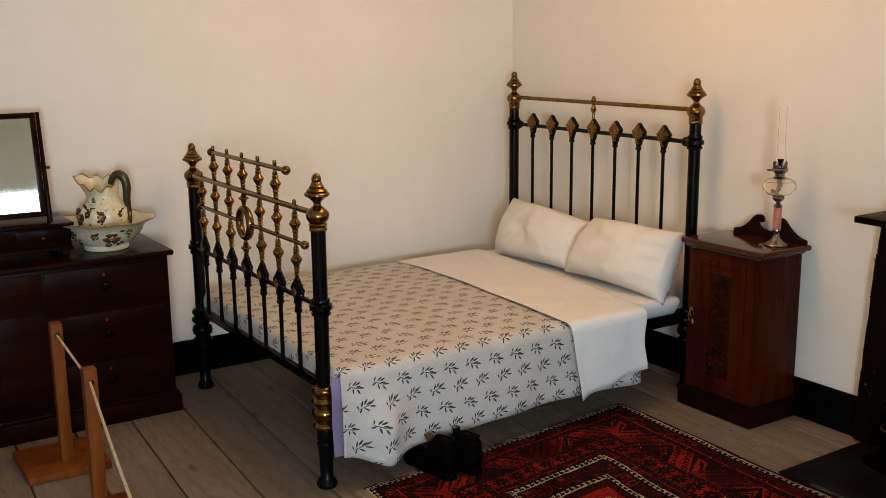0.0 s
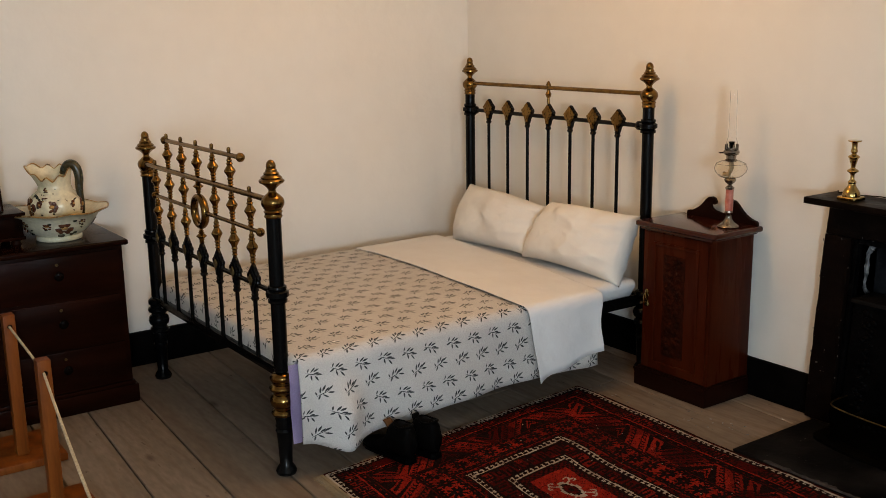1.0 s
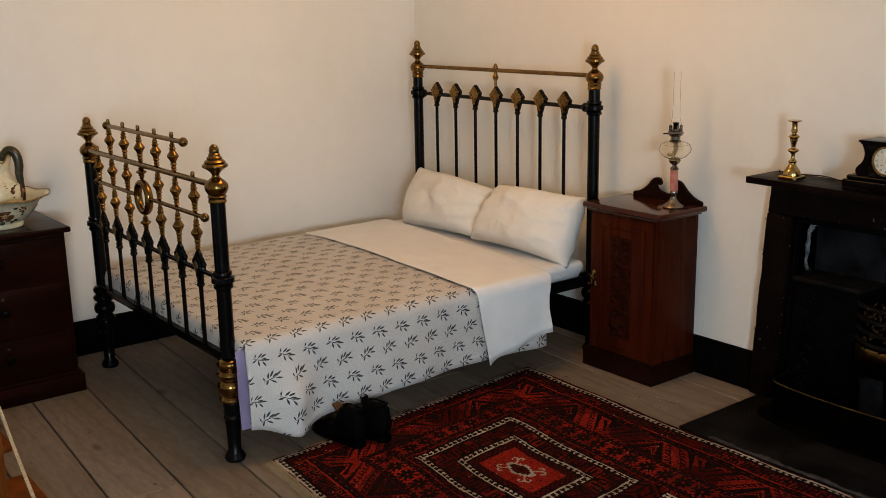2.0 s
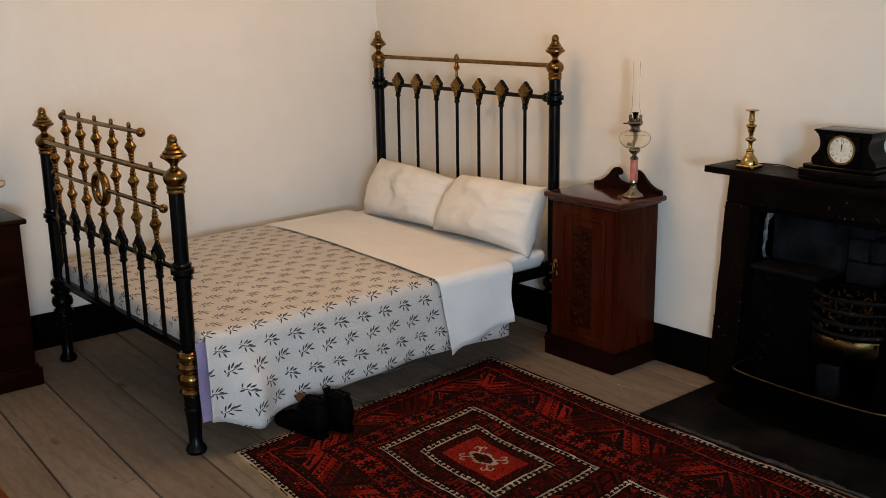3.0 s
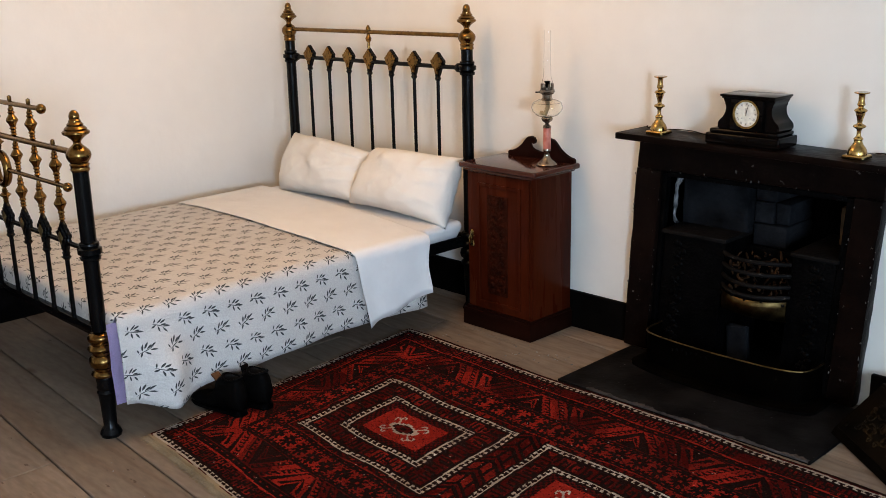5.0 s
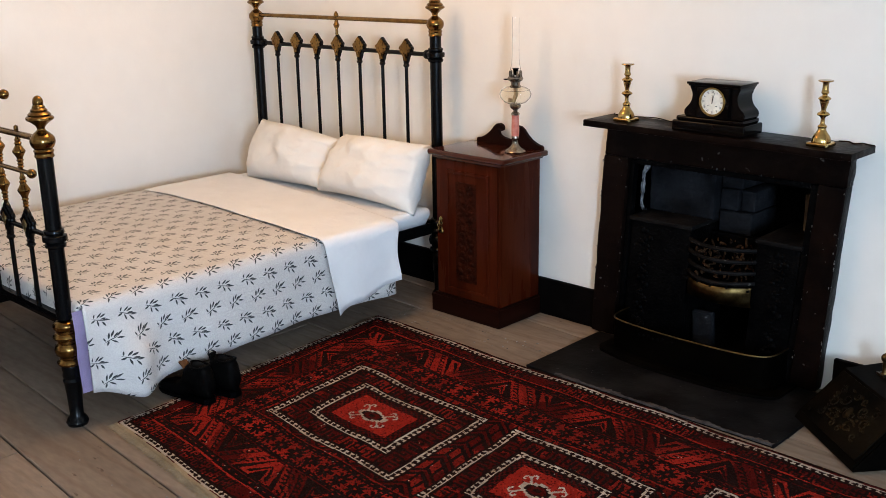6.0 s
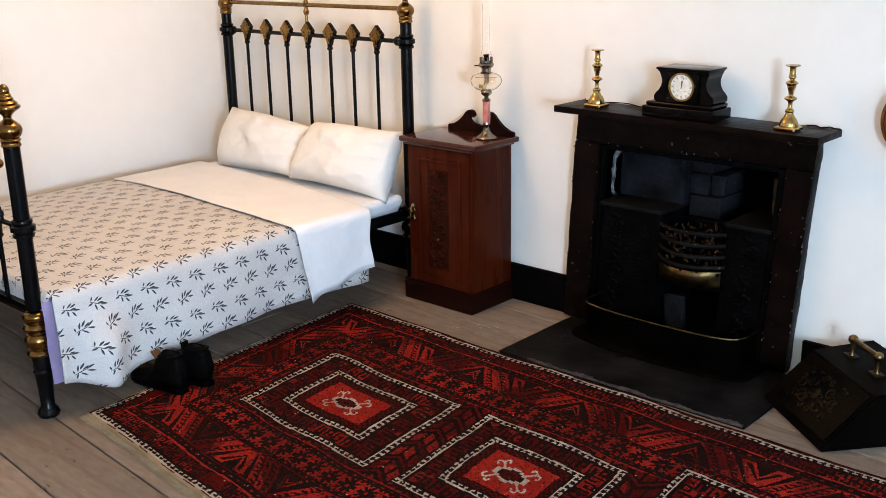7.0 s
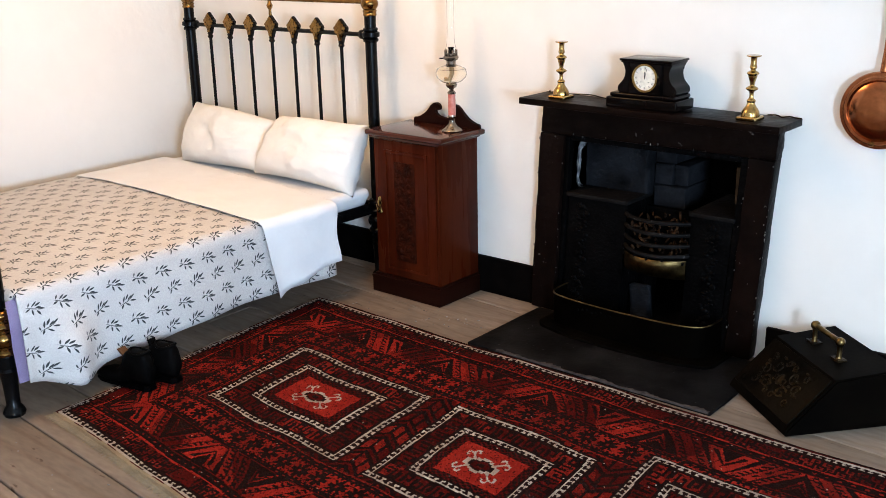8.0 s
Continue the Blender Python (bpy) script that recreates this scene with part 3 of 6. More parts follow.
    for k in range(40):                                    # heavy ring, round in section
        a = 2 * math.pi * k / 40
        row = []
        for q in range(12):
            w = 2 * math.pi * q / 12
            dr, dy = 0.0145 * math.cos(w) - 0.003, 0.017 * math.sin(w)
            row.append(own.verts.new((0.9 + (0.061 + dr) * math.cos(a), FOOT_Y + dy, 0.906 + (0.063 + dr) * math.sin(a))))
        loops.append(row)
    for k in range(40):
        for j in range(12):
            own.faces.new((loops[k][j], loops[k][(j + 1) % 12], loops[(k + 1) % 40][(j + 1) % 12], loops[(k + 1) % 40][j]))
    part("ring", own, BRASS, bed, "brass ring in the middle of the footboard")
    bm = tube([(BX0 + 0.02, FOOT_Y, 0.698), (BX1 - 0.02, FOOT_Y, 0.698)], 0.0095, 12)
    part("cross_rail", bm, ENAMEL, bed)
    part("bottom_rail", slab(BX0 + 0.02, BX1 - 0.02, FOOT_Y - 0.008, FOOT_Y + 0.02, 0.375, 0.41, 0.004), ENAMEL, bed)
    for k, x in enumerate(xs):
        part("rod", tube([(x, FOOT_Y, 0.40), (x, FOOT_Y, 0.66)], 0.0085, 10), ENAMEL, bed)
        bm = leaf_relief(x, FOOT_Y, 0.712, 1.10, 0.012)
        prism(spade(x, FOOT_Y, 0.712, 1.10), FOOT_Y - 0.003, FOOT_Y + 0.003, 0, bm)
        lathe([(0, 0), (0.012, 0), (0.017, 0.008), (0.012, 0.016), (0.015, 0.024), (0.01, 0.03), (0, 0.03)], (x, FOOT_Y, 0.632), 12, bm)
        leaf = part("leaf_casting", bm, ENAMEL, bed)
        for side in (-1, 1):
            bm = leaf_relief(x, FOOT_Y + side * 0.013, 0.714, 0.40, 0.005, (side,))
            part("leaf_face", bm, DARK_BRASS, leaf, "tarnished brass leaf ornament")
        spans = [(0.765, 0.906), (0.908, 1.040)] if k != 3 else [(0.765, 0.835), (0.978, 1.040)]
        if 1 <= k <= 5:
            spans.append((1.040, 1.171))
        for a, b in spans:
            part("spindle", bulb_spindle(None, x, FOOT_Y, a, b), BRASS, bed)
        ztop = 1.171 if 1 <= k <= 5 else 1.040
        part("tip", lathe([(0, 0), (0.006, 0), (0.008, 0.010), (0.007, 0.022), (0, 0.026)], (x, FOOT_Y, ztop + 0.005), 10), BRASS, bed)
    # angle-iron sides and laths under the mattress
    for x, s in ((BX0, 1), (BX1, -1)):
        bm = slab(x - 0.004, x + 0.004, FOOT_Y + 0.025, HEAD_Y - 0.025, 0.33, 0.385, 0.002)
        slab(min(x, x + s * 0.04), max(x, x + s * 0.04), FOOT_Y + 0.025, HEAD_Y - 0.025, 0.330, 0.338, 0, bm)
        part("side_rail", bm, ENAMEL, bed, "black angle-iron side rail")
    part("head_rail", slab(BX0 + 0.02, BX1 - 0.02, HEAD_Y - 0.02, HEAD_Y + 0.008, 0.34, 0.38, 0.004), ENAMEL, bed)
    for k in range(9):
        y = FOOT_Y + 0.15 + 0.2 * k
        part("lath", slab(BX0 + 0.03, BX1 - 0.03, y - 0.02, y + 0.02, 0.339, 0.345), IRON, bed)


def cloth(name, mat, x0, x1, y0, y1, drop, lift, label, category, foot_drop=0.0, hem=None, waves=0.010, edge=None, seed=0.0, thick=0.004):
    """Bedding that lies over the mattress from x0 to x1 and hangs down on the open side by drop(y)."""
    r = 0.035
    nu, nv = 66, 96
    own = bmesh.new()
    uvl = own.loops.layers.uv.new("UVMap")
    flat = x1 - r - x0
    arc = r * math.pi / 2
    grid, uvs = [], []
    for j in range(nv + 1):
        fy = j / nv
        yy = y0 + (y1 - y0) * fy
        length = flat + arc + drop(yy)
        row, ruv = [], []
        for i in range(nu + 1):
            f = i / nu
            s = length * f
            n1 = noise.noise((s * 3.1 + seed, yy * 2.7, 0.3))
            n2 = noise.noise((s * 11 + seed, yy * 9, 1.7))
            bumpy = 0.006 * n1 + 0.0022 * n2
            yoff = edge(s, fy) if edge else 0.0
            sag = -0.012 * (min(s, flat) / flat - 0.5) ** 2 * 4
            if s <= flat:
                p = Vector((x0 + s, yy + yoff, TOP + lift + sag + bumpy))
            elif s <= flat + arc:
                a = (s - flat) / r
                p = Vector((x0 + flat + r * math.sin(a), yy + yoff, TOP + lift + sag + bumpy * (1 - a / 1.6) - r + r * math.cos(a)))
            else:
                h = s - flat - arc
                k = min(h / 0.2, 1.0)
                fold = waves * (math.sin(yy * 9 + seed + 1.2 * n1) + 0.6 * math.sin(yy * 21 + 2.3 * seed + 2 * n1)) * k
                if hem:
                    fold += hem(yy, k)
                p = Vector((x0 + flat + r + fold + 0.010 * k + 0.0035 * n2, yy + yoff, TOP + lift + sag - r - h))
            row.append(own.verts.new(p))
            ruv.append((yy + yoff, s))
        grid.append(row)
        uvs.append(ruv)
    def face(vs, us):
        f = own.faces.new(vs)
        for loop, u in zip(f.loops, us):
            loop[uvl].uv = u
    for j in range(nv):
        for i in range(nu):
            face((grid[j][i], grid[j][i + 1], grid[j + 1][i + 1], grid[j + 1][i]), (uvs[j][i], uvs[j][i + 1], uvs[j + 1][i + 1], uvs[j + 1][i]))
    if foot_drop:
        last, lastuv = grid[0], uvs[0]
        cols = [i for i in range(nu + 1) if (flat + arc + drop(y0)) * i / nu <= flat + arc * 0.98]
        for k in range(1, 9):
            d = foot_drop * k / 8
            row, ruv = {}, {}
            for i in cols:
                v = grid[0][i].co
                row[i] = own.verts.new((v.x - max(v.x - x1 + 0.036, 0) * min(k / 3, 1), v.y - 0.014 * math.sin(min(d / 0.03, 1) * math.pi / 2), v.z - d * (1 + 0.12 * math.sin(v.x * 9))))
                ruv[i] = (uvs[0][i][0] - d, uvs[0][i][1])
            for a, b in zip(cols, cols[1:]):
                face((last[a], last[b], row[b], row[a]), (lastuv[a], lastuv[b], ruv[b], ruv[a]))
            last, lastuv = row, ruv
    me = bpy.data.meshes.new(name)
    bmesh.ops.recalc_face_normals(own, faces=own.faces)
    own.to_mesh(me)
    own.free()
    me.materials.append(mat)
    me.polygons.foreach_set("use_smooth", [True] * len(me.polygons))
    ob = new(name, me)
    solid = ob.modifiers.new("thickness", "SOLIDIFY")
    solid.thickness, solid.offset = thick, -1
    return tagged(ob, label, category)


def build_pillow(m, w, h, d, seed, label, slump):
    """slump: (side, inwards, down) of the one top corner that has sunk, and the drawing-in of the other."""
    own = bmesh.new()
    nu, nv = 56, 40
    for side in (1, -1):
        rows = []
        for j in range(nv + 1):
            row = []
            for i in range(nu + 1):
                u, v = 2 * i / nu - 1, 2 * j / nv - 1
                puff = max((1 - abs(u) ** 2.4) * (1 - abs(v) ** 2.4), 0) ** 0.48
                pull = 1 - 0.11 * (1 - abs(u) ** 3) * abs(v) ** 4 - 0.02
                pullx = 1 - 0.085 * (1 - abs(v) ** 3) * abs(u) ** 4
                x, y = u * w / 2 * pullx * 1.01, v * h / 2 * pull * 1.0
                n1 = noise.noise((u * 1.6 + seed, v * 1.5, seed))
                ridge = 1 - abs(noise.noise((u * 2.2 + 0.9 * v + seed, v * 2.0 - 0.5 * u, 4.0 + side)))
                fan = 11 * v + 2.5 * u * v + 4 * n1 + seed
                gather = 0.016 * (1 - abs(math.sin(fan / 2))) ** 2 * max(u, 0) ** 1.5 + 0.007 * math.sin(fan) * abs(u) ** 3 + 0.006 * math.sin(17 * u + 2 * n1) * abs(v) ** 3
                fine = 1 - abs(noise.noise((u * 4.6 - 1.9 * v + 2 * seed, v * 2.4 + 0.8 * u, 9.0 + side)))
                droop = 0.014 * math.sin(5.5 * u + 2.2 * v + 3 * n1 + seed) * (1 - v * v)
                crease = gather + (0.006 * (ridge ** 10 - 0.3) + 0.004 * (fine ** 12 - 0.25) + 0.75 * droop) * min(puff * 2, 1)
                z = side * (d / 2 * puff) * (1 + 0.16 * n1) + side * crease * puff
                sunk = max((1 + slump[0] * u) / 2, 0) ** 2.5 * ((1 + v) / 2) ** 1.6
                x -= slump[0] * slump[1] * sunk
                y -= slump[2] * sunk
                x -= slump[3] * ((1 + u) / 2) ** 3 * ((1 + v) / 2) ** 2
                row.append(own.verts.new((x, y, z)))
            rows.append(row)
        for j in range(nv):
            for i in range(nu):
                own.faces.new((rows[j][i], rows[j][i + 1], rows[j + 1][i + 1], rows[j + 1][i]))
    bmesh.ops.remove_doubles(own, verts=own.verts, dist=0.0008)
    ob = part("pillow", own, PILLOW, angle=180)
    ob.matrix_world = m
    return tagged(ob, label, "pillow", "pillows on the bed")


build_bed()
bm = slab(BX0 - 0.01, BX1 + 0.02, FOOT_Y + 0.05, HEAD_Y - 0.06, 0.345, TOP - 0.008, 0.035, seg=4)
for v in bm.verts:                                         # its sides draw in towards the laths
    if v.co.z < 0.40:
        v.co.x += (0.07 if v.co.x < 1 else -0.09) * (0.40 - v.co.z) / 0.055
tagged(part("mattress", bm, LINEN), "thin mattress in a white cotton sheet", "mattress")


def spread_drop(y):
    return 0.322 + 0.018 * math.exp(-((y + 1.86) / 0.10) ** 2) - 0.012 * math.sin(y * 4.2) - 0.03 * (y + 2.0) / 1.4 - 0.036 * min(max((-1.87 - y) / 0.16, 0), 1)


SPREAD = cloth("bedspread", SPRIG, 0.21, 1.672, FOOT_Y + 0.030, -0.545, spread_drop, 0.006, "cream quilted bedspread printed with dark leaf sprigs", "bedspread", foot_drop=0.11,
      hem=lambda y, k: k * k * (0.060 * math.exp(-((y + 1.86) / 0.07) ** 2) - 0.012 * math.exp(-((y + 1.98) / 0.04) ** 2)), seed=1.0, waves=0.008)
bm = bmesh.new()
rows = [[bm.verts.new((1.652 + 0.006 * math.sin(7 * h) + 0.003 * noise.noise((y * 20, h * 8, 0)), y, 0.440 - 0.305 * h)) for y in (-2.062 + 0.012 * h * h, -2.056, -2.05, -2.04, -2.03, -2.012)] for h in [k / 16 for k in range(17)]]
for a, b in zip(rows, rows[1:]):
    for k in range(5):
        bm.faces.new((a[k], a[k + 1], b[k + 1], b[k]))
bmesh.ops.solidify(bm, geom=bm.faces[:], thickness=0.003)
LINING = part("lining", bm, LILAC, None, "lilac lining showing at the foot edge")
LINING.parent = SPREAD


def sheet_edge(s, fy):
    top = min(s / 1.45, 1)
    hang = max(s - 1.45, 0) / 0.33
    return (0.05 * (1 - top) + 0.010 * noise.noise((s * 3, 0.5, 2)) + 0.055 * hang) * (1 - fy) + (0.14 * (1 - top) - 0.012 - 0.006 * hang + 0.006 * math.sin(hang * 9)) * fy


cloth("top_sheet", LINEN, 0.205, 1.700, -0.972, -0.520, lambda y: 0.310 - 0.072 * (y + 0.972) / 0.45 + 0.004 * math.sin(y * 23), 0.015, "folded-back white cotton sheet hanging over the bed side", "sheet",
      edge=sheet_edge, seed=5.0, waves=0.012, thick=0.002)

build_pillow(Matrix.Translation((0.655, -0.282, 0.620)) @ Euler((radians(66), radians(-3), radians(-2))).to_matrix().to_4x4(), 0.73, 0.358, 0.265, 0.0,
             "plump cream cotton pillow leaning on the headboard", (1, -0.012, 0.080, 0.0))
build_pillow(Matrix.Translation((1.302, -0.302, 0.624)) @ Euler((radians(64), radians(3), radians(3))).to_matrix().to_4x4(), 0.66, 0.356, 0.28, 7.3,
             "creased cream cotton pillow leaning on the headboard beside the cupboard", (-1, 0.070, 0.035, 0.030))


# ---- pot cupboard and oil lamp ----
def build_cupboard():
    x0, x1, y0, y1 = 1.726, 2.107, -0.305, -0.030
    c = thing("bedside_cupboard", (1.92, -0.16, 0), "polished red mahogany bedside cupboard with carved door", "cupboard")
    bm = slab(x0, x1, y0, y1, 0.085, 0.745, 0.003)
    part("body", bm, MAHOGANY, c)
    bm = slab(x0 - 0.026, x1 + 0.008, y0 - 0.018, y1 + 0.003, 0.0, 0.082, 0.003)
    slab(x0 - 0.014, x1 + 0.006, y0 - 0.011, y1, 0.080, 0.094, 0.005, bm)
    part("plinth", bm, PLINTH, c)
    bm = slab(x0 - 0.026, x1 + 0.046, y0 - 0.036, y1 + 0.003, 0.751, 0.776, 0.010, seg=3)
    slab(x0 - 0.012, x1 + 0.018, y0 - 0.016, y1, 0.737, 0.753, 0.005, bm)
    part("top", bm, MAHOGANY_TOP, c)
    door = part("door", slab(x0 + 0.008, x1 - 0.010, y0 - 0.009, y0 - 0.001, 0.100, 0.733, 0.002), MAHOGANY, c)
    dx0, dx1, dz0, dz1 = 1.796, 2.052, 0.128, 0.690
    yf = y0 - 0.009
    bm = None
    for a in ((dx0, dx0 + 0.014, dz0, dz1), (dx1 - 0.014, dx1, dz0, dz1), (dx0 + 0.014, dx1 - 0.014, dz0, dz0 + 0.014), (dx0 + 0.014, dx1 - 0.014, dz1 - 0.014, dz1)):
        bm = slab(a[0], a[1], yf - 0.007, yf + 0.002, a[2], a[3], 0.003, bm)
    part("door_moulding", bm, MAHOGANY, door)
    bm = slab(1.853, 1.975, yf - 0.003, yf + 0.002, 0.178, 0.640, 0.001)
    rnd = random.Random(5)
    for k in range(30):                                    # carved scrolling leaves
        z = 0.195 + 0.0148 * k
        side = 1 if k % 2 else -1
        px = 1.914 + side * (0.020 + 0.018 * rnd.random())
        ball((px, yf - 0.002, z), 0.0125, bm, (1.25, 0.45, 0.75 + 0.4 * rnd.random()), 8)
        ball((1.914 - side * 0.006, yf - 0.002, z + 0.006), 0.008, bm, (0.7, 0.5, 1.4), 8)
    part("carved_panel", bm, CARVED, door, "dark carved foliage panel")
    bm = lathe([(0, 0), (0.013, 0.003), (0.017, 0.012), (0.010, 0.02), (0.008, 0.04), (0.014, 0.05), (0.008, 0.062), (0.012, 0.07), (0.004, 0.08), (0, 0.082)], (1.758, yf - 0.002, 0.383), 12, squash=0.25)
    handle = part("handle", bm, BRIGHT_BRASS, door, "brass drop handle")
    part("drop", tube([(1.758, yf - 0.010, 0.448), (1.765, yf - 0.014, 0.425), (1.758, yf - 0.015, 0.402), (1.751, yf - 0.014, 0.425), (1.758, yf - 0.010, 0.448)], 0.003, 8), BRIGHT_BRASS, handle)
    # swan-neck gallery
    z0 = 0.775
    half = [(0.196, 0.000), (0.196, 0.014), (0.188, 0.020), (0.172, 0.021), (0.150, 0.026), (0.128, 0.038), (0.108, 0.058), (0.092, 0.080), (0.074, 0.094), (0.054, 0.098), (0.038, 0.092), (0.030, 0.080),
            (0.032, 0.068), (0.042, 0.062), (0.050, 0.066), (0.052, 0.074), (0.060, 0.072), (0.064, 0.060), (0.058, 0.046), (0.042, 0.034), (0.020, 0.030), (0.0, 0.030)]
    line = [(1.938 - a, z0 + b) for a, b in half] + [(1.938 + a, z0 + b) for a, b in reversed(half[:-1])]
    part("gallery", prism(line, -0.050, -0.032, 0.003), PLINTH, c, "scrolled swan-neck gallery")


def build_oil_lamp():
    x, y, z = 2.068, -0.158, 0.7765
    levels = ((0.0, 0.0), (0.07, 0.072), (0.172, 0.166), (0.222, 0.212), (0.314, 0.289), (0.404, 0.368), (0.420, 0.386), (0.60, 0.600))

    def lathe(prof, at, seg=20):
        """The lamp's own turning, its storeys set to their true heights."""
        out = []
        for r, h in prof:
            for (a, fa), (b, fb) in zip(levels, levels[1:]):
                if h <= b:
                    out.append((r, fa + (fb - fa) * (h - a) / (b - a)))
                    break
        return turn_rings(out, at, seg)
    l = thing("oil_lamp", (x, y, z), "glass oil lamp with a red stone stem and tall chimney", "oil lamp")
    part("foot", lathe([(0, 0), (0.045, 0), (0.047, 0.004), (0.044, 0.009), (0.034, 0.015), (0.022, 0.024), (0.014, 0.036), (0.012, 0.054), (0.017, 0.062), (0.016, 0.070), (0, 0.070)], (x, y, z), 28), NICKEL, l, "silvered metal foot")
    part("stem", lathe([(0, 0.070), (0.0165, 0.070), (0.0175, 0.10), (0.0165, 0.14), (0.0165, 0.172), (0, 0.172)], (x, y, z), 20), RED_STONE, l, "red marble stem")
    part("stem_cap", lathe([(0, 0.170), (0.018, 0.170), (0.019, 0.178), (0.009, 0.188), (0.010, 0.194), (0.022, 0.204), (0.026, 0.214), (0.020, 0.222), (0, 0.222)], (x, y, z), 20), NICKEL, l)
    part("reservoir", lathe([(0.0057, 0.220), (0.0285, 0.222), (0.0480, 0.232), (0.0656, 0.254), (0.0696, 0.274), (0.0624, 0.297), (0.0416, 0.310), (0.0228, 0.314),
                             (0.0209, 0.311), (0.0400, 0.306), (0.0592, 0.294), (0.0664, 0.274), (0.0624, 0.256), (0.0464, 0.236), (0.0285, 0.226), (0.0057, 0.224)], (x, y, z), 32), BOWL_GLASS, l, "clear glass oil reservoir")
    part("wick", tube([(x, y, z + 0.292), (x + 0.004, y, z + 0.255), (x - 0.01, y, z + 0.224), (x - 0.032, y - 0.008, z + 0.228)], 0.010, 8), WICK, l)
    bm = lathe([(0, 0.306), (0.024, 0.306), (0.026, 0.314), (0.020, 0.320), (0.021, 0.336), (0.030, 0.342), (0.034, 0.352), (0.032, 0.360), (0.024, 0.364), (0.024, 0.372), (0, 0.372)], (x, y, z), 24)
    for k in range(10):
        a = 2 * math.pi * k / 10
        slab(x + 0.025 * math.cos(a) - 0.003, x + 0.025 * math.cos(a) + 0.003, y + 0.025 * math.sin(a) - 0.003, y + 0.025 * math.sin(a) + 0.003, z + 0.326, z + 0.356, 0.001, bm, 1)
    part("burner", bm, NICKEL, l, "silvered metal burner")
    bm = tube([(x - 0.02, y, z + 0.320), (x - 0.046, y - 0.004, z + 0.316)], 0.003, 8)
    turn_rings([(0, 0), (0.012, 0), (0.012, 0.004), (0, 0.004)], (x - 0.049, y - 0.004, z + 0.314), 12, bm)
    part("wick_wheel", bm, IRON, l)
    part("wick_tube", lathe([(0, 0.36), (0.012, 0.36), (0.011, 0.395), (0.015, 0.402), (0, 0.404)], (x, y, z), 14), IRON, l)
    chim = [(0.021, 0.366), (0.024, 0.385), (0.023, 0.400), (0.017, 0.420), (0.0155, 0.46), (0.0150, 0.584)]
    part("chimney", lathe(chim + [(r - 0.0014, h) for r, h in reversed(chim)], (x, y, z), 24), THIN_GLASS, l, "tall clear glass chimney")


build_cupboard()
build_oil_lamp()


# ---- fireplace ----
def lean(bm):
    """The old surround leans a little to one side."""
    for v in bm.verts:
        v.co.x += 0.055 * (v.co.z - 0.45)
    return bm


def rough_up(bm, amount, scale=9.0):
    for v in bm.verts:
        v.co += amount * noise.noise_vector(v.co * scale)
    return bm


